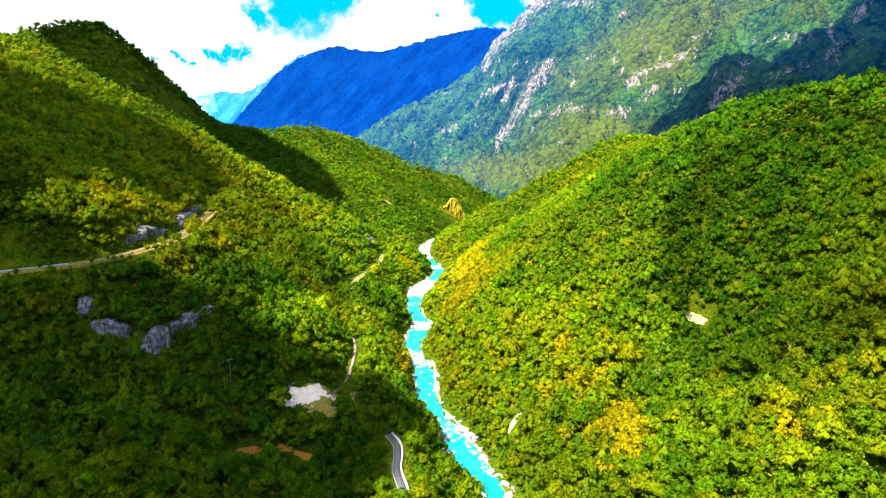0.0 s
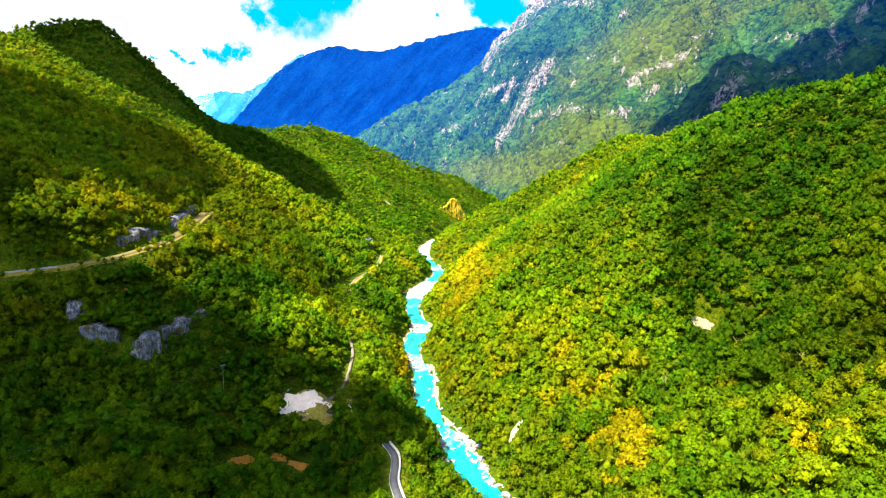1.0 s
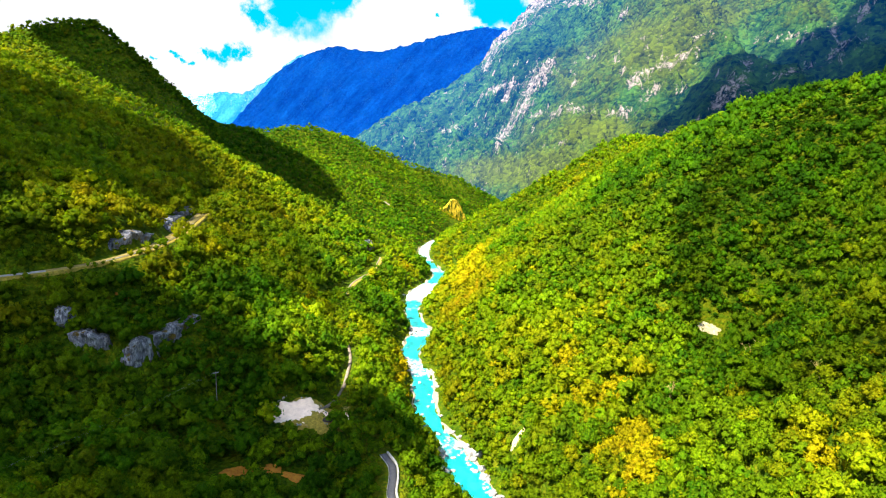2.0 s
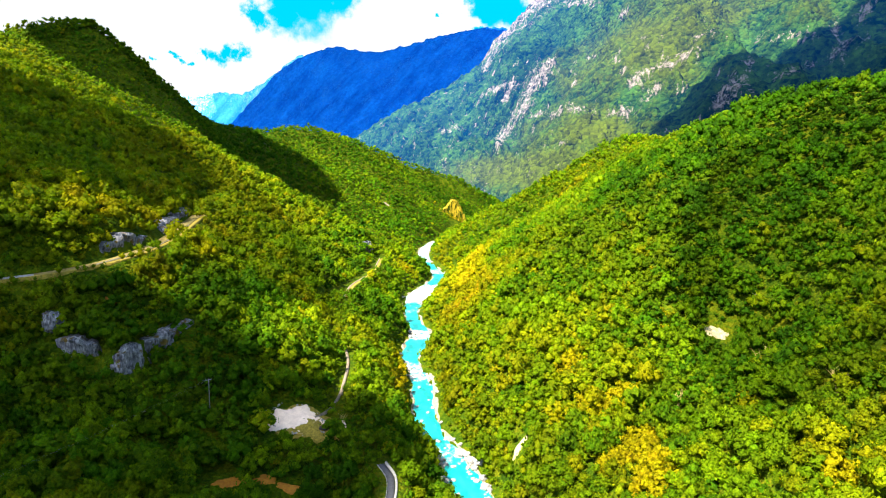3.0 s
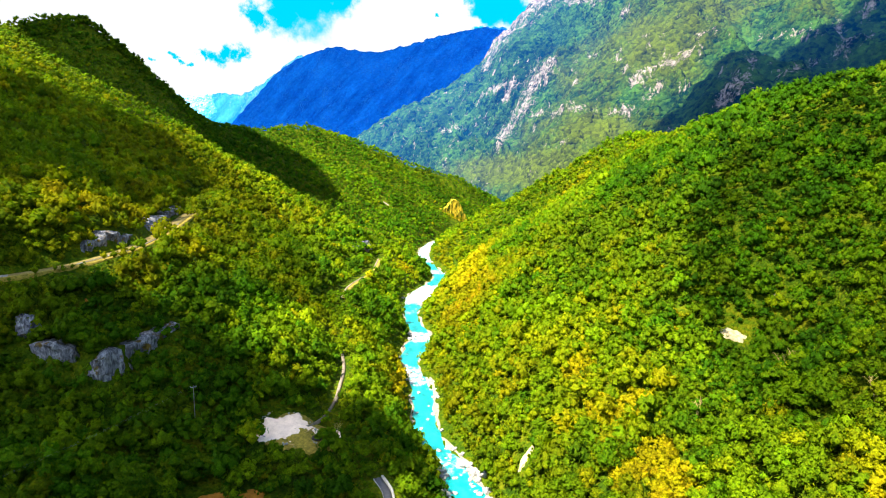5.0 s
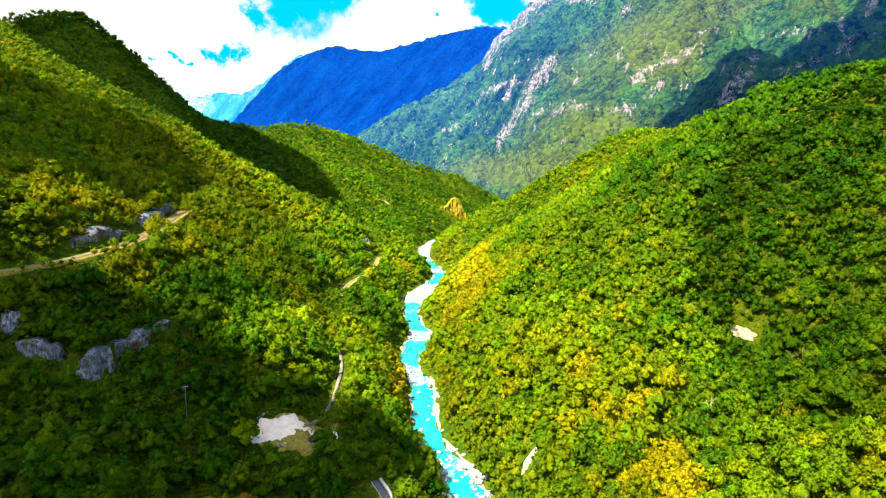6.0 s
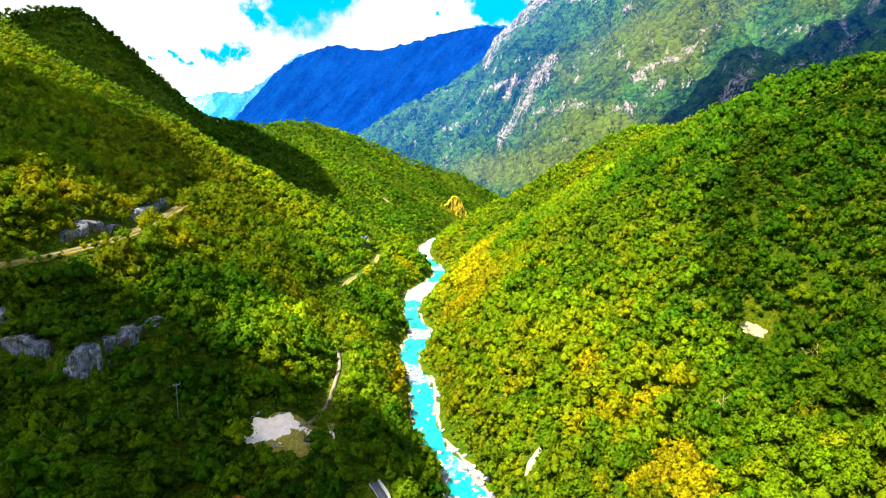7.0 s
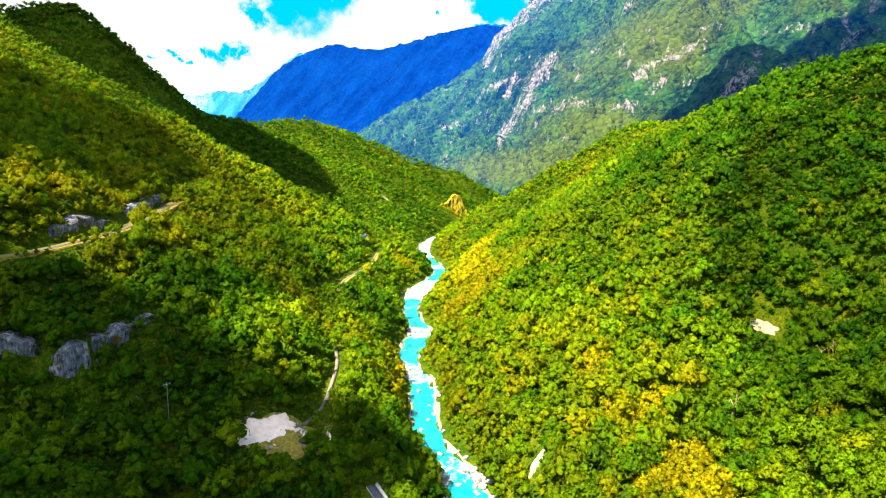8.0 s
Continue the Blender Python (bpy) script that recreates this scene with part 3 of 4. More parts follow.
def cloud(x, y, z, high, rx, ry, turn, seed, material=None, ragged=0.2):
    """An unseen flat-bottomed cumulus at a height, added between the sun and the ground at (x, y, z) to shade it."""
    n = np.array([noise.fractal(Vector(q * 2.1) + Vector((seed * 7.7, 0, 0)), 0.8, 2.0, 7) for q in cloud_v])
    v = cloud_v * (1 + ragged * n)[:, None] * (rx, ry, 0.35 * min(rx, ry))
    v[:, 2] = np.maximum(v[:, 2], -0.1 * min(rx, ry))
    ob = mesh_object("cloud", v, cloud_f, material or SHADE_CLOUD, smooth_faces=True)
    at = Vector((x, y, z)) + SUN_FROM * ((high - z) / SUN_FROM.z)
    ob.matrix_basis = pose(*at, 0, 0, turn)
    return tagged(ob, "unseen white cumulus cloud added to cast shade on the valley", "cloud", group="cumulus clouds", kind="structure")


# Out-of-view clouds, each sized to the shade wanted on the land below
cloud(-143, 230, 35, 800, 116, 79, -8, 1, ragged=0.12)
cloud(-58, 254, 20, 800, 44, 43, -25, 7, ragged=0.16)
cloud(-382, 877, 244, 950, 110, 98, -15, 2)
cloud(-253, 992, 148, 950, 55, 120, 18, 6)
cloud(-270, 487, 137, 950, 66, 215, 8, 5)
cloud(-205, 4414, 52, 2000, 1250, 600, 0, 3)
cloud(-269, 466, 137, 1000, 122, 330, 14, 9, SHADE_CLOUD_THIN)
cloud(176, 285, 90, 850, 72, 140, -22, 10, SHADE_CLOUD_THIN)
cloud(1010, 1520, 400, 1800, 1090, 306, 21, 4, ragged=0.04)


# ---- forest ----
OCTA = (np.array([(1, 0, 0), (0, 1, 0), (-1, 0, 0), (0, -1, 0), (0, 0, 1), (0, 0, -1)], float),
        np.array([(0, 1, 4), (1, 2, 4), (2, 3, 4), (3, 0, 4), (1, 0, 5), (2, 1, 5), (3, 2, 5), (0, 3, 5)]))


def unit(v):
    return v / np.linalg.norm(v, axis=1)[:, None]


def crown(seed, lobes, level, leaves, leaf, tall=1.0):
    """An uneven crown of radius about 1, its base at z = 0: overlapping boughs, each a small body with leaf clusters.
    Gives vertices, triangles and the way each cluster faces."""
    rng = np.random.default_rng(seed)
    ball, ball_faces = ico(level) if level else OCTA
    verts, faces, ways, base = [], [], [], 0
    middle = np.array([0, 0, 0.35 * tall])
    for k in range(lobes):
        turn = 2.4 * k + rng.uniform(-0.5, 0.5)
        out = 0.0 if k == 0 else rng.uniform(0.36, 0.70)
        up = (0.92 if k == 0 else 0.95 - 0.75 * out ** 1.3 + rng.uniform(-0.16, 0.16)) * tall
        size = rng.uniform(0.32, 0.50) if lobes > 3 else rng.uniform(0.46, 0.66)
        centre = np.array([math.cos(turn) * out, math.sin(turn) * out, up])
        shape = np.array([1, 1, rng.uniform(0.72, 0.98)]) * size
        body = ball * (1 + 0.14 * np.sin(5 * ball[:, :1] + 7 * ball[:, 1:2] + k)) * shape * 0.80 + centre
        verts.append(body)
        ways.append(unit(0.8 * ball + 0.35 * unit(body - middle)))
        faces.append(ball_faces + base)
        base += len(ball)
        d = unit(rng.normal(size=(leaves * 3, 3)) + (0, 0, 0.35))
        d = d[d[:, 2] > -0.45][:leaves]
        p = d * rng.uniform(0.80, 1.28, (len(d), 1)) * shape + centre
        n = unit(d + rng.normal(scale=0.42, size=d.shape))
        a = unit(np.cross(n, rng.normal(size=d.shape)))
        b = np.cross(n, a)
        w = leaf * rng.uniform(0.55, 1.3, (len(d), 1))
        quads = np.stack([p - a * w, p - b * w * 0.75 - n * w * 0.25, p + a * w, p + b * w * 0.75 - n * w * 0.3], 1).reshape(-1, 3)
        facing = unit(0.75 * d + 0.35 * unit(p - middle) + rng.normal(scale=0.32, size=d.shape))
        q = np.arange(len(d) * 4).reshape(-1, 4) + base
        verts.append(quads)
        ways.append(np.repeat(facing, 4, 0))
        faces += [q[:, [0, 1, 2]], q[:, [0, 2, 3]]]
        base += len(quads)
    return np.concatenate(verts), np.concatenate(faces), np.concatenate(ways)


NEAR = [crown(10 + k, 9, 0, 25, 0.115, 0.9 + 0.14 * (k % 4)) for k in range(12)]
MIDDLE = [crown(30 + k, 5, 0, 9, 0.17, 0.9 + 0.14 * (k % 4)) for k in range(10)]
FAR = [crown(50 + k, 3, 0, 6, 0.25, 0.9 + 0.15 * (k % 4)) for k in range(8)]
DISTANT = [crown(60 + k, 2, 0, 5, 0.30, 0.9 + 0.15 * (k % 4)) for k in range(6)]
SHRUB = [crown(70 + k, 2, 0, 9, 0.27, 0.5) for k in range(4)]


def yellowing(x, y):
    """How far the leaves have turned, from 0 to 1, by place."""
    z = 0.365 + 0.09 * fbm(x, y, 55, 3, 60) + 0.05 * fbm(x, y, 15, 2, 63)
    z = z + 0.13 * smooth(-95, -150, x) * smooth(270, 310, y) * (1 - smooth(720, 800, y)) + 0.03 * np.exp(-((x + 85) / 26) ** 2 - ((y - 385) / 40) ** 2)
    for cx, cy, r, much in ((58, 297, 9, 0.16), (69, 259, 10, 0.16), (64, 225, 9, 0.14), (64, 208, 9, 0.14), (99, 178, 6, 0.12), (101, 305, 4, 0.4), (30, 311, 6, 0.3), 
                            (-165, 385, 12, 0.3), (-172, 335, 12, 0.4), (-120, 345, 14, 0.3), (150, 755, 16, 0.5), (131, 729, 14, 0.5), (100, 710, 14, 0.4), (30, 1215, 34, 0.4), (-40, 690, 12, 0.6), (-66, 560, 12, 0.4),
                            (-60, 365, 16, 0.12), (-128, 305, 12, 0.28), (-78, 395, 10, 0.2)):
        z = z + much * np.exp(-((x - cx) ** 2 + (y - cy) ** 2) / r ** 2)
    bank = x - table(y, RIVER, 1)
    z = z + 0.34 * np.exp(-((bank - 36 - (y - 450) * 0.12) / 17) ** 2) * smooth(400, 470, y) * (1 - smooth(700, 780, y))
    z = z + 0.10 * np.exp(-((bank - 14) / 12) ** 2) + 0.48 * np.exp(-((bank + 11) / 6) ** 2) * smooth(305, 325, y) * (1 - smooth(395, 430, y))
    z = z + 0.05 * smooth(2, 14, bank) * (1 - smooth(45, 120, bank)) * smooth(240, 330, y) * (1 - smooth(800, 1000, y))
    z = z + 0.02 * smooth(10, 40, bank) + 0.01 * smooth(5, 20, bank) * (1 - smooth(300, 380, y)) + 0.05 * smooth(0, 60, bank) * (1 - smooth(230, 330, y))
    z = z - 0.12 * smooth(80, 140, x) * (1 - smooth(430, 620, y)) * smooth(190, 270, y)
    z = z - 0.07 * smooth(760, 950, y) * smooth(0, -40, bank)
    z = z - 0.03 * smooth(0, -30, bank) * (1 - smooth(285, 330, y))
    return z


def open_grass(x, y):
    """Where dry grass and shrubs take the place of trees, from 0 to 1."""
    g = np.zeros(np.shape(x))
    for cx, cy, rx, ry, turn in ((58, 297, 6.2, 9, 0), (69, 259, 11.5, 7.5, 0.5), (60, 271, 4.5, 4.5, 0), (63, 228, 10, 6, 0.3), (64, 209, 6.5, 10, -0.3), (96, 168, 5, 3, 0.3), (101, 307, 2.5, 5, 0), (99, 524, 11, 4.5, -0.66), (150, 755, 7, 14, -0.1), (131, 728, 8, 12, 0), (96, 708, 6, 14, 0), (112, 640, 5, 22, 0), (-42, 690, 9, 14, 0), (26, 1200, 16, 26, -0.6)):
        c, s = math.cos(turn), math.sin(turn)
        u, v = (x - cx) * c + (y - cy) * s, (y - cy) * c - (x - cx) * s
        g = np.maximum(g, 1.5 - np.hypot(u / rx, v / ry) + 0.5 * value_noise(x / 5, y / 5, 81))
    bank = x - table(y, RIVER, 1)
    strip = 0.98 - np.abs(bank - 34 - (y - 450) * 0.16) / 16 + 0.9 * value_noise(x / 9, y / 9, 82)
    g = np.maximum(g, np.where((y > 400) & (y < 760), strip, 0))
    return g


def cleared(x, y):
    """Open grass and the strip just below it, where no tall tree stands."""
    return np.where(y < 350, np.maximum(open_grass(x, y), open_grass(x + 1, y + 4.5)), open_grass(x, y))


def scatter(spacing, keep, seed, low=False):
    rng = np.random.default_rng(seed)
    x, y = np.meshgrid(np.arange(-1150, 1150, spacing), np.arange(96, 1760, spacing * 0.88))
    x = x + (np.arange(x.shape[0]) % 2)[:, None] * spacing / 2
    x = (x + rng.uniform(-0.46, 0.46, x.shape) * spacing).ravel()
    y = (y + rng.uniform(-0.46, 0.46, y.shape) * spacing).ravel()
    ok = (np.abs(x) < 0.82 * (y + 20) + 30) & keep(np.hypot(x, y - 30)) & (x > -900) & (x < 520)
    x, y = x[ok], y[ok]
    bank = np.abs(x - table(y, RIVER, 1)) - table(y, RIVER, 2)
    ok = bank > 1.0 + 1.6 * value_noise(x / 7, y / 7, 36) + np.where(x < table(y, RIVER, 1), 1.6, 0.4)
    ok &= np.hypot((x - CLEARING[0]) / 1.35, y - CLEARING[1]) > 10.5
    ok &= ~((np.abs(x + 56) < 11) & (y > 250) & (y < 262))
    for line, room, below, open_at in ((LOWER_ROAD, 3.4, 5.2, ((190, 236), (296, 345), (470, 700))), (UPPER_ROAD, 5.6, 10.5, ((240, 440),))):
        d, level = near_line(x, y, line)
        wide = np.zeros(len(x), bool)
        for y0, y1 in open_at:
            wide |= (y > y0) & (y < y1)
        if not low and line is LOWER_ROAD:
            ok &= (d > 6.5) | (y < 470) | (y > 700)
        if not low and line is UPPER_ROAD:
            ok &= (d > 14) | (y < 290) | (y > 420) | (slopes(x, y) > level)
        ok &= d > ((3.7 if line is LOWER_ROAD else 5.2) if low else np.where(wide & (slopes(x, y) < level - 1.0), below, np.where(wide, room, 0.0)))
    ok &= (cleared(x, y) < 0.55) | ((rng.uniform(size=len(x)) < 0.14) & (y > 350))
    for cx, cy, r in BARE:
        ok &= np.hypot(x - cx, y - cy) > (r - 2.0 if low else r + 1.2)
    return x[ok], y[ok], rng


BARE = [(122, 292, 6.5), (118, 288, 6.5), (115.5, 283, 4.5), (-40.5, 273, 3.2), (-40, 268.5, 3), (30, 257, 4), (31, 262, 4.2), (31.5, 268, 4.2), (31.5, 273, 3.2), (-152, 330, 4.5), (-151, 342, 4), (-154, 320, 3.5), (-150, 352, 4), (-152, 372, 4), (-160, 392, 4.5), (-165, 420, 5), (-171, 450, 5), (-147, 257, 3.4), (-140, 254.5, 3.4), (-133, 256, 3), (-124, 254.5, 3.4), (-118, 257, 3), (-109, 276, 3.2), (-106, 286, 3.2), (-193, 277, 6), (-74, 226, 8.5), (-52, 228, 7.5), (-62, 231, 6), (-96, 236, 3), (139, 299, 1.5), (-49, 277, 2.8), (-46.8, 284, 2.6), (-45.2, 291, 2.6), (-96, 1087, 8), (-139, 285, 3), (-94, 262, 2.5), (-90, 257, 3.5), (128, 252, 3.5)]


def hidden(x, y, z):
    """True where a crest stands between the place and every stretch of the flight."""
    lost = np.ones(len(x), bool)
    for ey, ez in ((0, 120), (61, 109)):
        s = np.linspace(0.12, 0.97, 48)[:, None]
        px, py, pz = x * s, ey + (y - ey) * s, ez + (z + 9 - ez) * s
        lost &= (slopes(px, py) > pz).any(0)
    return lost


def woods(name, x, y, rng, shapes, size, label):
    z = height(x, y)
    r = size * np.clip(np.exp(rng.normal(scale=0.26, size=len(x))), 0.5, 1.7) * (1 + 0.15 * fbm(x, y, 40, 2, 70))
    for line in (LOWER_ROAD, UPPER_ROAD):
        d, level = near_line(x, y, line)
        r = r * np.where((z < level - 1.5) & (line is UPPER_ROAD), 0.62 + 0.38 * smooth(7, 17, d), 0.72 + 0.28 * smooth(4, 12, d))
    slim = rng.uniform(0.85, 1.35, len(x))
    bank = np.abs(x - table(y, RIVER, 1)) - table(y, RIVER, 2)
    r = r * np.where((y > 700) & (x < -300), 0.85, 1.0)
    r = r * np.where((y > 560) & (y < 740) & (x > table(y, RIVER, 1)), 0.35 + 0.65 * smooth(2, 24, bank), 0.6 + 0.4 * smooth(1, 8, bank))
    tone = np.clip(yellowing(x, y) + rng.normal(scale=0.065, size=len(x)), 0, 1)
    tone = np.where(rng.uniform(size=len(x)) < 0.012, tone + 0.22, tone)
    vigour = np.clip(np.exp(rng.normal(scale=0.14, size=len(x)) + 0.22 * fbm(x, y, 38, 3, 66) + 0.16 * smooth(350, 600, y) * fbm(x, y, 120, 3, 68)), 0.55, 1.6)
    spin = rng.uniform(0, 2 * math.pi, len(x))
    kind = rng.integers(0, len(shapes), len(x))
    verts, tris, ways, tones, vigours, base = [], [], [], [], [], 0
    for k, (v, f, n) in enumerate(shapes):
        m = np.flatnonzero(kind == k)
        c, s = np.cos(spin[m])[:, None], np.sin(spin[m])[:, None]
        px = x[m][:, None] + r[m][:, None] * (v[:, 0] * c - v[:, 1] * s)
        py = y[m][:, None] + r[m][:, None] * (v[:, 0] * s + v[:, 1] * c)
        pz = z[m][:, None] + r[m][:, None] * (v[:, 2] * slim[m][:, None] + 0.35)
        verts.append(np.stack([px, py, pz], -1).reshape(-1, 3))
        ways.append(np.stack([n[:, 0] * c - n[:, 1] * s, n[:, 0] * s + n[:, 1] * c, np.repeat(n[None, :, 2], len(m), 0)], -1).reshape(-1, 3))
        tris.append((f[None] + (np.arange(len(m)) * len(v))[:, None, None] + base).reshape(-1, 3))
        tones.append(np.repeat(tone[m], len(v)))
        vigours.append(np.repeat(vigour[m], len(v)))
        base += len(m) * len(v)
    ob = mesh_object(name, np.concatenate(verts), np.concatenate(tris), FOLIAGE, tone=np.concatenate(tones), vigour=np.concatenate(vigours), normals=np.concatenate(ways))
    return tagged(ob, label, "forest", kind="stuff")


x, y, rng = scatter(4.9, lambda r: r < 212, 1)
order = np.argsort(np.hypot(x, y - 61) + 14 * np.abs(value_noise(x / 7, y / 7, 90)))
NEAREST = (x[order[:300]], y[order[:300]])
x, y = x[order[300:]], y[order[300:]]
woods("forest", x, y, rng, NEAR, 3.45, "dense green broadleaf forest turning yellow on the valley slopes")
x, y, rng = scatter(4.0, lambda r: r < 330, 5, True)
woods("undergrowth", x, y, rng, [crown(90 + k, 1, 0, 12, 0.15, 0.42) for k in range(6)], 3.1, "low green undergrowth between the trees")
x, y, rng = scatter(5.0, lambda r: (r >= 212) & (r < 450), 2)
gone = hidden(x, y, height(x, y))
woods("forest", x[~gone], y[~gone], rng, MIDDLE, 4.05, "dense green broadleaf forest on the valley slopes")
x, y, rng = scatter(5.2, lambda r: (r >= 450) & (r < 760), 3)
gone = hidden(x, y, height(x, y))
woods("forest", x[~gone], y[~gone], rng, FAR, 3.5, "green forest on the upper valley slopes")
x, y, rng = scatter(5.5, lambda r: (r >= 760) & (r < 1700), 4)
gone = hidden(x, y, height(x, y))
woods("forest", x[~gone], y[~gone], rng, DISTANT, 3.3, "distant green forest on the hills")
x, y, rng = scatter(3.0, lambda r: (r >= 760) & (r < 1150), 6)
ok = (x < -270) & (x > -520) & ((np.abs(y - 870) < 17) | ((np.abs(x - table(y, CREST_LEFT, 1)) < 12) & (y < 870)))
woods("forest", x[ok], y[ok], rng, DISTANT, 3.0, "dark green forest along the crest of the hill")
rng = np.random.default_rng(8)
x, y = (v.ravel() for v in np.meshgrid(np.arange(-330, 320, 10.0), np.arange(-110, 420, 9.5)))
x, y = x + rng.uniform(-3.5, 3.5, len(x)), y + rng.uniform(-3.5, 3.5, len(x))
under = (np.abs(x) < 120) & (y > -45)
ok = ((np.abs(x) > 0.82 * (y + 20) + 32) | (y < 94)) & ~(under & (y < 98)) & (np.abs(x - table(y, RIVER, 1)) > 16) & (near_line(x, y, UPPER_ROAD)[0] > 7)
woods("forest", x[ok], y[ok], rng, DISTANT, 6.0, "green broadleaf forest covering the lower valley")
x, y = (v.ravel() for v in np.meshgrid(np.arange(-122, 122, 5.2), np.arange(-48, 99, 4.8)))
x, y = x + rng.uniform(-2, 2, len(x)), y + rng.uniform(-2, 2, len(x))
ok = np.abs(x - table(y, RIVER, 1)) - table(y, RIVER, 2) > 2
woods("forest", x[ok], y[ok], rng, DISTANT, 3.9, "green broadleaf forest on the valley floor")
rng = np.random.default_rng(7)
x, y = (v.ravel() for v in np.meshgrid(np.arange(-80, 190, 1.7), np.arange(150, 790, 1.7)))
x, y = x + rng.uniform(-0.8, 0.8, len(x)), y + rng.uniform(-0.8, 0.8, len(x))
ok = (cleared(x, y) > 0.5) & (np.abs(x) < 0.75 * y) & (rng.uniform(size=len(x)) < np.where(y > 350, 0.6, 1))
tufts = woods("shrubs", x[ok], y[ok], rng, SHRUB, 1.95, "dry yellow grass and low shrubs in forest openings")
co = np.empty(len(tufts.data.vertices) * 3, np.float32)
tufts.data.vertices.foreach_get("co", co)
tufts.data.attributes["tone"].data.foreach_set("value", (np.where(co[1::3] > 350, 0.67, 0.79) + 0.09 * value_noise(co[0::3] / 2.2, co[1::3] / 2.2, 83)).astype(np.float32))


# ---- roads ----
def ribbon(name, line, half, lift, material, label, category="road", side=0.0, thick=0.3, step=2.0, kind="structure"):
    """A strip along a line, with thickness, shifted sideways by side."""
    p = stations(line, step)
    d = np.gradient(p[:, :2], axis=0)
    d /= np.linalg.norm(d, axis=1)[:, None]
    n = np.stack([d[:, 1], -d[:, 0]], 1)
    rows = []
    for off, dz in ((side - half, lift - thick), (side - half, lift), (side + half, lift), (side + half, lift - thick)):
        rows.append(np.c_[p[:, :2] + n * off, p[:, 2] + dz])
    v = np.stack(rows, 1)
    ob = mesh_object(name, v.reshape(-1, 3), grid_faces(len(p), 4), material)
    return tagged(ob, label, category, kind=kind)


ribbon("road", LOWER_ROAD[:6], 1.2, 0.12, ASPHALT, "narrow dark asphalt road through the trees")
ribbon("verge", LOWER_ROAD[13:18], 1.5, 0.25, DRY_GRASS, "yellow grass verge beside the valley road", "verge", side=2.2, thick=1.0)
for first, last in ((8, 12), (13, 16), (16, 18)):
    ribbon("road", LOWER_ROAD[first:last], 0.7, 0.55, TRACK, "pale dusty valley road", thick=1.2)
ribbon("road", UPPER_ROAD, 3.2, 0.12, ROAD_UP, "pale sunlit asphalt road cut into the hillside")
ribbon("verge", UPPER_ROAD[2:10], 1.3, 0.3, DRY_GRASS, "yellow grass verge beside the hillside road", "verge", side=5.2, thick=2.0)


# ---- things ----
def ground_at(x, y):
    return float(height(np.array([float(x)]), np.array([float(y)]))[0])


def tube(points, radii_, sides=6):
    """Vertices and quads of a bent tapering tube."""
    p = np.array(points, float)
    v, f = [], []
    for k, (q, r) in enumerate(zip(p, radii_)):
        d = p[min(k + 1, len(p) - 1)] - p[max(k - 1, 0)]
        d /= np.linalg.norm(d)
        a = np.cross(d, (0.3, 0.95, 0.1))
        a /= np.linalg.norm(a)
        b = np.cross(d, a)
        for s in range(sides):
            w = 2 * math.pi * s / sides
            v.append(q + r * (a * math.cos(w) + b * math.sin(w)))
    for k in range(len(p) - 1):
        for s in range(sides):
            s2 = (s + 1) % sides
            f.append((k * sides + s, k * sides + s2, (k + 1) * sides + s2, (k + 1) * sides + s))
    return np.array(v), np.array(f)


def join(pieces):
    verts, faces, base = [], [], 0
    for v, f in pieces:
        verts.append(v)
        faces.append(f + base)
        base += len(v)
    return np.concatenate(verts), np.concatenate(faces)


# broadleaf trees nearest to the flight
TREE_KINDS = []
for k in range(12):
    rng = np.random.default_rng(200 + k)
    v, f, n = crown(100 + k, 9, 1, 34, 0.10, 0.9 + 0.14 * (k % 4))
    tone = (0.10, 0.2, 0.28, 0.34, 0.40, 0.46, 0.52, 0.58, 0.3, 0.66, 0.24, 0.8)[k]
    tree = new("broadleaf_tree")
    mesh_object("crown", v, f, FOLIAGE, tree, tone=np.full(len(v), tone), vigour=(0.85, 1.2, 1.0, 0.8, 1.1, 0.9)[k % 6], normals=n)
    tv, tf = tube([(0, 0, -0.5), (0.03, 0.02, 0.2), (0.0, 0.05, 0.5), (0.05, 0.0, 0.9)], (0.075, 0.055, 0.045, 0.02))
    mesh_object("trunk", tv, tf, BARK, tree)
    for b in range(3):
        w = 2.1 * b + rng.uniform(0, 1)
        lv, lf = tube([(0, 0, 0.3), (0.2 * math.cos(w), 0.2 * math.sin(w), 0.5), (0.45 * math.cos(w), 0.45 * math.sin(w), 0.68)], (0.03, 0.022, 0.01), 5)
        mesh_object("limb", lv, lf, BARK, tree)
    name = "dark green" if tone < 0.25 else "green" if tone < 0.45 else "yellow-green" if tone < 0.62 else "yellow"
    tagged(tree, f"{name} broadleaf tree with an uneven leafy crown on the slope", "tree", group="forest trees")
    TREE_KINDS.append((tone, tree))
rng = np.random.default_rng(300)
used = set()
nx, ny = NEAREST
nz = height(nx, ny)
want = np.clip(yellowing(nx, ny) + rng.normal(scale=0.065, size=len(nx)), 0, 0.9)
for x, y, z, t in zip(nx, ny, nz, want):
    k = int(np.argmin([abs(t - q[0]) + rng.uniform(0, 0.08) for q in TREE_KINDS]))
    r = 3.4 * float(np.clip(math.exp(rng.normal(scale=0.26)), 0.5, 1.7))
    m = pose(x, y, z + 0.35 * r, 0, 0, rng.uniform(0, 360)) @ Matrix.Diagonal((r, r, r * rng.uniform(0.85, 1.35), 1))
    if k not in used:
        used.add(k)
        TREE_KINDS[k][1].matrix_basis = m
    else:
        t = copy_thing(TREE_KINDS[k][1], m)
        t.matrix_basis = m
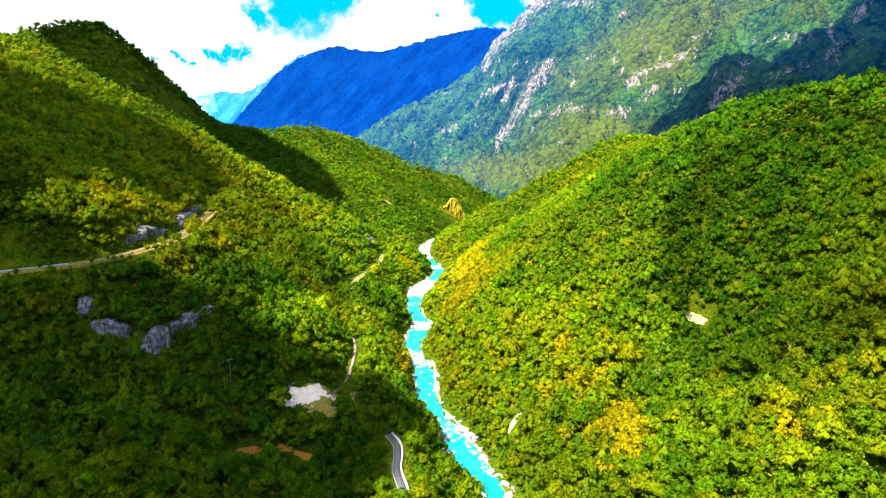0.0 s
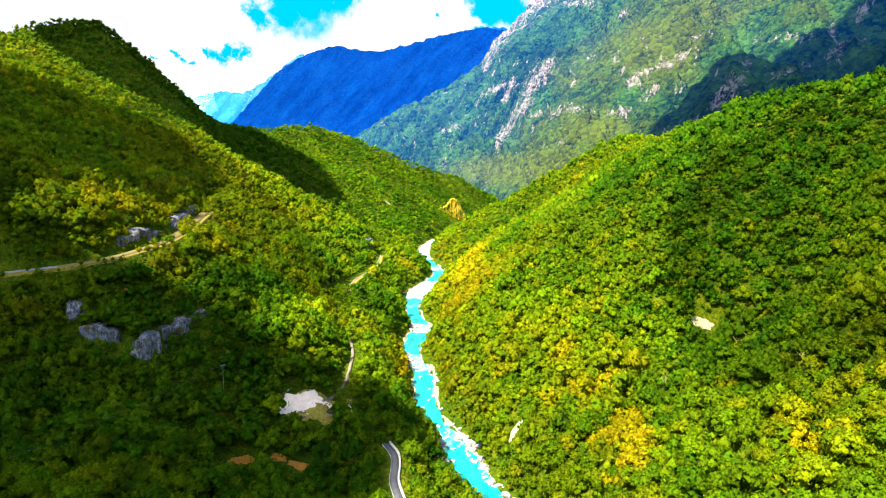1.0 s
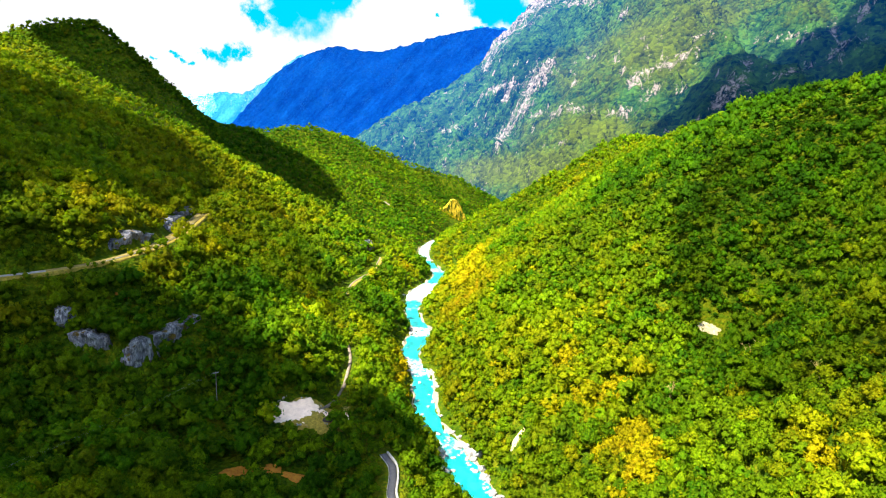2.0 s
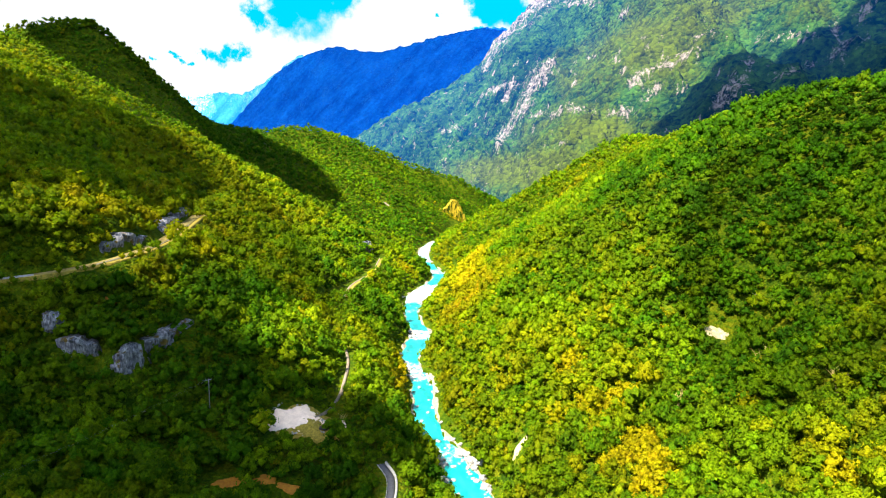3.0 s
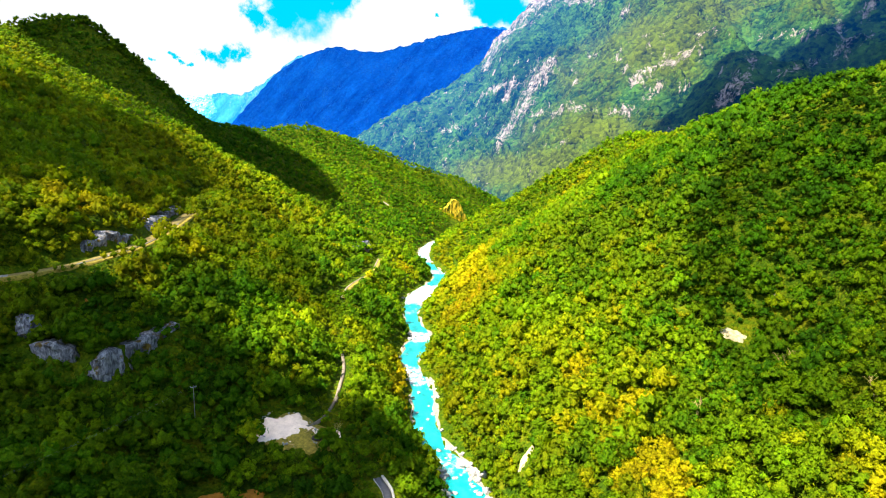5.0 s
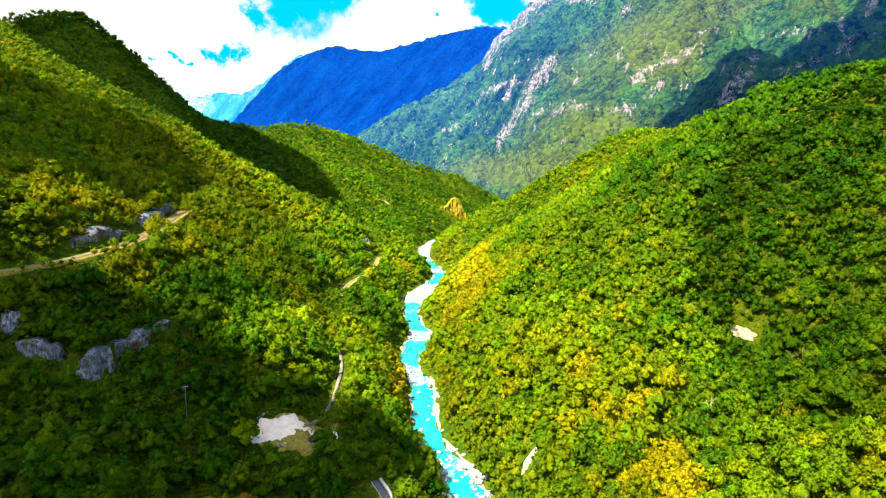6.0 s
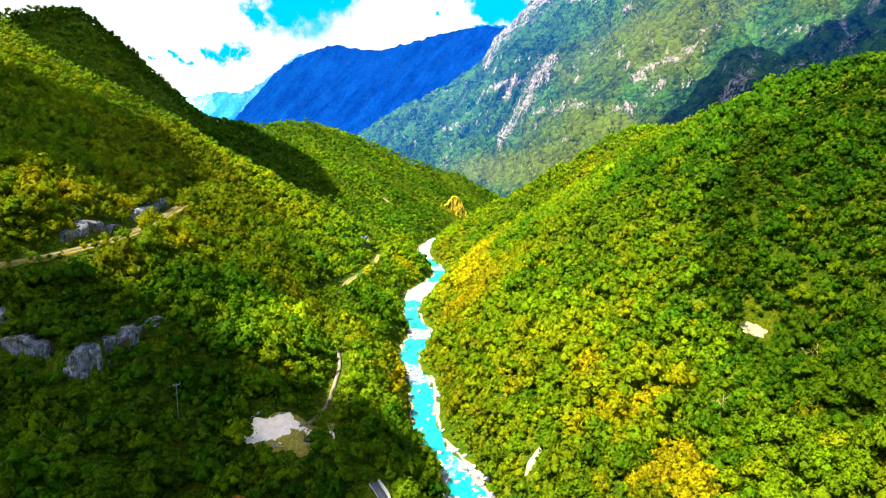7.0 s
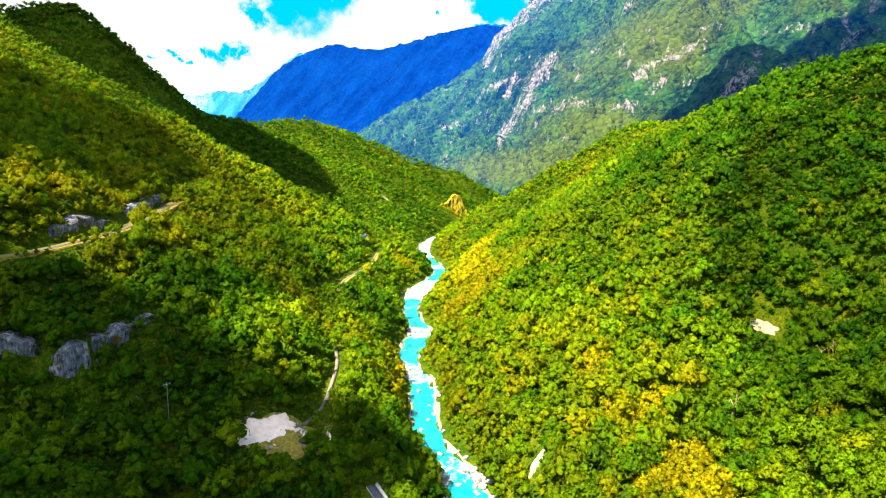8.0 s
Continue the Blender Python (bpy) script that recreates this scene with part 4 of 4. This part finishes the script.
for k, (tone, tree) in enumerate(TREE_KINDS):
    if k not in used:
        for part_ in tree.children:
            bpy.data.objects.remove(part_)
        bpy.data.objects.remove(tree)


def rock(name, wide, tall, deep, seed, cuts, material, ragged=0.22):
    """A broken block of rock with its base at z = 0."""
    bm = bmesh.new()
    bmesh.ops.create_cube(bm, size=1)
    bmesh.ops.subdivide_edges(bm, edges=bm.edges[:], cuts=cuts, use_grid_fill=True)
    v = np.array([q.co[:] for q in bm.verts])
    f = np.array([[q.index for q in face.verts] for face in bm.faces])
    bm.free()
    sphere = v / np.linalg.norm(v, axis=1)[:, None] * 0.56
    v = v * 0.45 + sphere * 0.55
    out = []
    for q in v:
        p = Vector(q) * 3.0 + Vector((seed * 3.7, 0, 0))
        n = noise.fractal(p * 0.8, 0.9, 2.0, 5)
        bent = p + noise.noise_vector(p * 0.9) * 0.5
        c = np.array(noise.cell_vector(Vector((bent.x * 1.6, bent.y * 1.6, bent.z * 0.7)))) + 0.5 * np.array(noise.cell_vector(bent * 3.6))
        out.append(q * (1 + ragged * n) + c * 0.11 - 0.08)
    v = np.array(out) * (wide, deep, tall)
    v[:, 2] += 0.45 * tall
    return mesh_object(name, v, f, material)


def outcrop(x, y, z, wide, tall, deep, turn, seed, material=None, label="grey limestone cliff face between the trees", category="cliff", cuts=20, lean=0.0):
    ob = rock("rock_outcrop", wide, tall, deep, seed, cuts, material or ROCK)
    ob.matrix_basis = pose(x, y, z, -12, lean, turn)
    return tagged(ob, label, category, group="rock outcrops")


def cliff(line, seed, label, material=None, back=4.0):
    """A standing rock face along stations (x, y, foot, top), broken into blocks, with depth behind it."""
    p = np.array(line, float)
    s = np.r_[0, np.cumsum(np.hypot(*np.diff(p[:, :2], axis=0).T))]
    u = np.linspace(0, s[-1], int(s[-1] / 0.55) + 2)
    q = np.stack([np.interp(u, s, p[:, k]) for k in range(4)], 1)
    d = np.gradient(q[:, :2], axis=0)
    d /= np.linalg.norm(d, axis=1)[:, None]
    n = np.stack([d[:, 1], -d[:, 0]], 1)
    tall = float((q[:, 3] - q[:, 2]).max())
    w = np.linspace(-0.25, 1, int(tall / 0.5) + 4)
    ends = smooth(0, 2.5, u) * smooth(0, 2.5, s[-1] - u)
    top = q[:, 2] + (q[:, 3] - q[:, 2]) * (0.55 + 0.45 * ends) + 1.1 * fbm(u, u * 0, 4.0, 3, seed)
    z = q[:, 2] + (top - q[:, 2]) * w[:, None]
    uu = np.repeat(u[None], len(w), 0)
    bent = uu + 1.2 * fbm(uu, z, 5.0, 2, seed + 3)
    push = 0.7 * fbm(uu, z, 9.0, 2, seed + 1)
    push = push + 0.8 * lattice(np.floor(bent / 2.3), np.floor((z + 0.4 * bent) / 6.0), seed) + 0.4 * lattice(np.floor(bent / 1.1), np.floor(z / 1.9), seed + 7)
    push = push + 0.55 * smooth(0.35, 0.9, w)[:, None] + 0.25 * fbm(uu, z, 1.4, 2, seed + 9) - 2.0 * (1 - ends)
    rows = [np.stack([q[:, 0] + n[:, 0] * push[k], q[:, 1] + n[:, 1] * push[k], z[k]], 1) for k in range(len(w))]
    rows.append(np.c_[q[:, :2] - n * 1.5, top + 0.5])
    rows.append(np.c_[q[:, :2] - n * back, top + 0.8])
    rows.append(np.c_[q[:, :2] - n * back, q[:, 2] - 4])
    v = np.stack(rows)
    ob = mesh_object("cliff", v.reshape(-1, 3), grid_faces(len(rows), len(u)), material or ROCK)
    return tagged(ob, label, "cliff", group="rock faces")


# the cliff under the upper road
FACE = "grey-blue limestone cliff face under overhanging trees"
cliff(CLIFFS[0], 1, FACE)
cliff(CLIFFS[1], 2, FACE)
cliff(CLIFFS[2], 3, FACE)
outcrop(-152.5, 266, 58, 6.5, 8, 5, 30, 2)
# rock cuts above the upper road
CUT = "grey rock cut above the hillside road"
cliff(CLIFFS[3], 4, CUT, back=6.0)
cliff(CLIFFS[4], 5, CUT, back=6.0)
outcrop(-196, 282, 76, 18, 9, 7, 20, 11, label="pale rubble slope above the hillside road")
# rocks on the other slope
outcrop(140, 301, 63, 2.0, 4.5, 2, 10, 12, SCREE, "small pale rock showing through the forest", cuts=8)
outcrop(-82, 690, 34, 16, 12, 9, 50, 13, label="dark rock face beside the valley road")
outcrop(-90, 672, 34, 14, 9, 9, 50, 14, label="dark rock face beside the valley road")
cliff(CLIFFS[5], 6, "yellow eroded earth scarp above the river bend", YELLOW_ROCK, back=8.0)


# ---- flat patches of bare ground ----
def patch(name, x, y, rx, ry, turn, material, label, category, seed, lift=0.25, thick=0.5):
    """A ragged slab of bare ground that follows the slope."""
    rings, sides = 9, 90
    c, s = math.cos(turn), math.sin(turn)
    v = []
    for i in range(rings):
        for j in range(sides):
            w = 2 * math.pi * j / sides
            edge = 1 + 0.12 * math.sin(2 * w + seed) + 0.08 * math.sin(5 * w + 2 * seed) + 0.34 * noise.fractal(Vector((2.2 * math.cos(w), 2.2 * math.sin(w), seed * 3.1)), 0.8, 2.0, 4)
            r = (i / (rings - 1)) * edge
            u, q = rx * r * math.cos(w), ry * r * math.sin(w)
            v.append((x + u * c - q * s, y + u * s + q * c, 0.0))
    v = np.array(v)
    fall = np.repeat(np.arange(rings) / (rings - 1), sides)
    v[:, 2] = height(v[:, 0], v[:, 1]) + lift - thick * (fall > 0.95) + 0.12 * fbm(v[:, 0], v[:, 1], 2.0, 2, 44)
    i = np.arange(rings * sides).reshape(rings, sides)
    k = np.roll(i, -1, 1)
    f = np.stack([i[:-1], k[:-1], k[1:], i[1:]], -1).reshape(-1, 4)
    return tagged(mesh_object(name, v, f, material, smooth_faces=True), label, category, kind="structure")


patch("clearing", -56.5, 265.8, 14.0, 9.6, 0.25, DRY_GRASS, "dry yellow grass round the gravel clearing", "clearing", 12, 0.18)
patch("clearing", -58, 266.5, 11.5, 8.0, 0.25, DUST, "pale gravel clearing beside the valley road", "clearing", 1)
patch("clearing", -48.4, 263.2, 7.4, 7.6, 0.3, DRY_GRASS, "dry yellow grass at the edge of the gravel clearing", "clearing", 2, 0.33)
patch("bare_earth", -73, 230, 5.6, 2.8, 0.6, EARTH, "orange bare earth among the trees", "bare earth", 3)
patch("bare_earth", -53, 232, 4.6, 2.6, 0.0, EARTH, "orange bare earth among the trees", "bare earth", 4)
patch("bare_earth", -62, 234, 4, 3, 0.0, EARTH, "orange bare earth among the trees", "bare earth", 5)
patch("bare_earth", -139, 286, 2.4, 1.3, 0.3, EARTH, "orange bare earth below the hillside road", "bare earth", 8, 0.6, 1.2)
patch("scree", 120, 294, 5.4, 1.8, -0.45, SCREE, "pale sunlit scree patch in the forest", "scree", 6, 1.0, 1.8)
patch("scree", 31.4, 265, 1.4, 5.2, -0.6, SCREE, "pale scree gully above the river", "scree", 7, 0.8, 1.5)


patch("clearing", -95, 1088, 6, 3.5, 0.2, TRACK, "pale bare ground beside the far valley road", "clearing", 15, 0.6)
patch("verge", -40.5, 273, 1.0, 3.4, 0.3, DUST, "pale broken wall beside the valley road", "verge", 9)
track = [(-52, 270), (-49.5, 276), (-47, 283), (-45.2, 290), (-44.8, 296)]
ribbon("path", [(x, y, ground_at(x, y) + 0.2) for x, y in track], 0.6, 0.25, TRACK, "pale dirt path from the clearing to the valley road", "path", thick=1.0, step=1.5)
# on the clearing: a heap of soil, two cut logs, rubble
heap = rock("soil_heap", 4.2, 1.1, 3.0, 71, 6, SOIL)
heap.matrix_basis = pose(-47.2, 265, ground_at(-47.2, 265) + 0.1)
tagged(heap, "dark heap of soil on dry grass at the clearing", "soil heap")
for x, y, turn, long in ((-50.5, 267.5, 55, 4.6), (-55.5, 258.5, -15, 3.4)):
    v, f = tube([(-long / 2, 0, 0), (0, 0, 0.03), (long / 2, 0, 0)], (0.28, 0.26, 0.24), 9)
    log = mesh_object("log", v, f, TIMBER)
    log.matrix_basis = pose(x, y, ground_at(x, y) + 0.5, 0, -6, turn)
    tagged(log, "yellow cut log lying on the gravel clearing", "log", group="cut logs")
rng = np.random.default_rng(450)
stone = rock("stone", 1, 0.7, 0.8, 77, 4, BOULDER, ragged=0.3)
tagged(stone, "pale rubble stone at the edge of the clearing", "stone", group="clearing stones")
for k in range(34):
    w = rng.uniform(0, 2 * math.pi)
    x, y, size = -58 + 12.0 * math.cos(w) * rng.uniform(0.85, 1.08), 266.5 + 8.4 * math.sin(w) * rng.uniform(0.85, 1.08), rng.uniform(0.3, 1.0)
    m = pose(x, y, ground_at(x, y) + 0.15, 0, 0, rng.uniform(0, 360)) @ Matrix.Diagonal((size, size, size, 1))
    ob = stone if k == 0 else copy_thing(stone, m)
    ob.matrix_basis = m


# ---- boulders in the river ----
kinds = []
for k in range(6):
    b = rock("boulder", 1, 0.7, 0.8, 40 + k, 5, BOULDER, ragged=0.3)
    kinds.append(tagged(b, "pale limestone boulder lying in the turquoise river", "boulder", group="river boulders"))
rng = np.random.default_rng(400)
spots = []
for y0, y1, n in ((262, 305, 40), (385, 425, 24), (474, 505, 18), (305, 385, 18), (560, 690, 30)):
    for _ in range(n):
        y = rng.uniform(y0, y1)
        half = float(table(y, RIVER, 2))
        d = half * (rng.choice((-1, 1)) * rng.uniform(0.55, 1.12) if rng.uniform() < 0.75 else rng.uniform(-0.7, 0.7))
        spots.append((float(table(y, RIVER, 1)) + d, y, float(np.clip(math.exp(rng.normal(0.35, 0.45)), 0.7, 3.4))))
for _ in range(44):
    y = rng.uniform(226, 266)
    d = float(table(y, RIVER, 2)) * rng.uniform(0.55, 1.15) * (1 if rng.uniform() < 0.8 else -1)
    spots.append((float(table(y, RIVER, 1)) + d, y, float(np.clip(math.exp(rng.normal(0.45, 0.45)), 0.7, 3.6))))
# slabs and blocks along the bank of the near rapids
spots += [(8.5, 288, 4.4), (11, 286, 3.2), (12.5, 279, 3.6), (15.5, 277, 4.0), (17, 281, 2.6), (14, 274, 2.4), (10.5, 283, 2.2), (2.5, 290, 1.8), (0.5, 283, 2.2)]
for k, (x, y, size) in enumerate(spots):
    z = max(ground_at(x, y), float(table(y, RIVER, 3)) - 0.7)
    m = pose(x, y, z - 0.12 * size, rng.uniform(-12, 12), rng.uniform(-12, 12), rng.uniform(0, 360)) @ Matrix.Diagonal((size * rng.uniform(0.8, 1.4), size, size, 1))
    ob = kinds[k] if k < 6 else copy_thing(kinds[k % 6], m)
    ob.matrix_basis = m


# ---- roadside walls, rails, bridge ----
def kerb_wall(line, side, high, thick, material, name, label, category, step=2.0, base=-0.4):
    p = stations(line, step)
    d = np.gradient(p[:, :2], axis=0)
    d /= np.linalg.norm(d, axis=1)[:, None]
    n = np.stack([d[:, 1], -d[:, 0]], 1)
    rows = [np.c_[p[:, :2] + n * (side + o), p[:, 2] + h] for o, h in ((-thick / 2, base), (-thick / 2, high - 0.05), (-thick / 2 + 0.05, high), (thick / 2 - 0.05, high), (thick / 2, high - 0.05), (thick / 2, base))]
    v = np.stack(rows, 1)
    return tagged(mesh_object(name, v.reshape(-1, 3), grid_faces(len(p), 6), material), label, category, kind="structure")


kerb_wall(LOWER_ROAD[:6], 1.75, 0.7, 0.7, CONCRETE, "roadside_wall", "low pale stone wall along the asphalt road", "wall")
kerb_wall(LOWER_ROAD[1:6], -1.4, 0.25, 0.2, CONCRETE, "roadside_wall", "low pale stone kerb along the asphalt road", "wall")
kerb_wall(UPPER_ROAD[:4], 3.5, 0.9, 0.4, CONCRETE, "bridge_parapet", "pale concrete parapet of the hillside road", "wall", base=-1.3)


def guard_rail(line, side):
    p = stations(line, 4.0)
    d = np.gradient(p[:, :2], axis=0)
    d /= np.linalg.norm(d, axis=1)[:, None]
    q = np.c_[p[:, :2] + np.stack([d[:, 1], -d[:, 0]], 1) * side, p[:, 2]]
    rail = new("guard_rail")
    rail.location = q[0]
    v, f = join([tube(q + (0, 0, h) - q[0], np.full(len(q), 0.09), 5) for h in (0.52, 0.70)])
    mesh_object("beam", v, f, METAL, rail)
    pv, pf = tube([(0, 0, -0.3), (0, 0, 0.78)], (0.07, 0.07), 5)
    first = mesh_object("post", pv, pf, METAL, rail)
    for k, r in enumerate(q):
        ob = first if k == 0 else new("post", first.data)
        ob.parent = rail
        ob.location = r - q[0]
    return tagged(rail, "grey steel guard rail along the hillside road", "guard rail")


guard_rail(UPPER_ROAD[4:9], 3.6)


def bridge_pier(x, y, top):
    z = ground_at(x, y) - 1
    pier = new("bridge_pier")
    pier.location = (x, y, z)
    for name, w, d, z0, z1 in (("shaft", 1.1, 1.6, 0, top - z - 0.8), ("cap", 2.0, 5.6, top - z - 0.8, top - z)):
        bm = bmesh.new()
        bmesh.ops.create_cube(bm, size=1)
        bmesh.ops.scale(bm, verts=bm.verts, vec=(w, d, z1 - z0))
        bmesh.ops.translate(bm, verts=bm.verts, vec=(0, 0, (z0 + z1) / 2))
        bmesh.ops.bevel(bm, geom=bm.edges[:], offset=0.08, segments=1, affect="EDGES")
        me = bpy.data.meshes.new(name)
        bm.to_mesh(me)
        bm.free()
        me.materials.append(CONCRETE)
        new(name, me).parent = pier
    pier.rotation_euler.z = radians(28)
    return tagged(pier, "pale concrete pier under the hillside road bridge", "bridge pier")


for x, y, top in ((-224, 254, 72.8), (-204, 262.5, 74.3), (-187, 269.5, 75.6)):
    bridge_pier(x, y, top)


# ---- power line ----
def power_pole(x, y, tall):
    z = ground_at(x, y)
    pole = new("power_pole")
    pole.location = (x, y, z)
    v, f = tube([(0, 0, -1), (0, 0, tall * 0.5), (0, 0, tall)], (0.15, 0.12, 0.09), 8)
    mesh_object("shaft", v, f, POLEWOOD, pole)
    v, f = tube([(-1.1, 0, tall - 0.7), (1.1, 0, tall - 0.7)], (0.09, 0.09), 6)
    mesh_object("crossarm", v, f, METAL, pole)
    for dx in (-1.0, 0.0, 1.0):
        v, f = tube([(dx, 0, tall - 0.65), (dx, 0, tall - 0.35), (dx, 0, tall - 0.2)], (0.06, 0.1, 0.03), 6)
        mesh_object("insulator", v, f, CONCRETE, pole, label="pale porcelain insulator")
    pole.rotation_euler.z = radians(35)
    return tagged(pole, "slim grey power pole rising out of the trees", "power pole", group="power poles"), Vector((x, y, z + tall - 0.2))


pole_top = power_pole(-91, 262, 13.0)[1]
for far, sag in ((Vector((-128, 150, ground_at(-128, 150) + 9)), 8.0)  ,):
    for off in (-0.8, 0.8):
        pts = [pole_top.lerp(far, k / 16) + Vector((off * 0.8, off * 0.55, -sag * (k / 16) * (1 - k / 16))) for k in range(17)]
        v, f = tube(pts, np.full(17, 0.006), 4)
        tagged(mesh_object("power_cable", v, f, METAL), "thin sagging power cable running from the pole", "cable", group="power cables")


# ---- bare trees ----
def bare_tree(x, y, tall, seed, leafy):
    rng = np.random.default_rng(seed)
    z = ground_at(x, y)
    tree = new("bare_tree")
    tree.location = (x, y, z)
    for b in range(6):
        w = 1.05 * b + rng.uniform(0, 0.7)
        lean = rng.uniform(0.08, 0.34) * tall
        top = (math.cos(w) * lean, math.sin(w) * lean, tall * rng.uniform(0.75, 1.0))
        mid = (top[0] * 0.35, top[1] * 0.35, top[2] * 0.55)
        pieces = [tube([(0, 0, -0.4), mid, top], (0.16, 0.10, 0.03), 5)]
        for _ in range(4):
            s = rng.uniform(0.45, 0.95)
            p = np.array(mid) * (1 - s) + np.array(top) * s
            e = p + (rng.normal(scale=0.9), rng.normal(scale=0.9), rng.uniform(0.6, 1.8))
            pieces.append(tube([p, (p + e) / 2 + 0.1, e], (0.06, 0.04, 0.015), 4))
        v, f = join(pieces)
        mesh_object("bough", v, f, DEADWOOD, tree)
    if leafy:
        v, f, n = crown(seed, 5, 1, 24, 0.16, 1.1)
        v = v * (2.2, 2.2, 3.2) + (-1.6, 0, tall * 0.35)
        mesh_object("crown", v, f, FOLIAGE, tree, label="thin yellow leaves", tone=np.full(len(v), 0.76), normals=n)
    return tagged(tree, "half-bare pale tree with thin yellow leaves on the slope" if leafy else "leafless pale tree among green crowns", "tree", group="bare trees")


for x, y, tall, seed, leafy in ((119, 249, 14, 501, True), (82, 234, 8, 504, False), (112, 196, 9, 505, False), (-40, 268, 7, 506, False)):
    bare_tree(x, y, tall, seed, leafy)
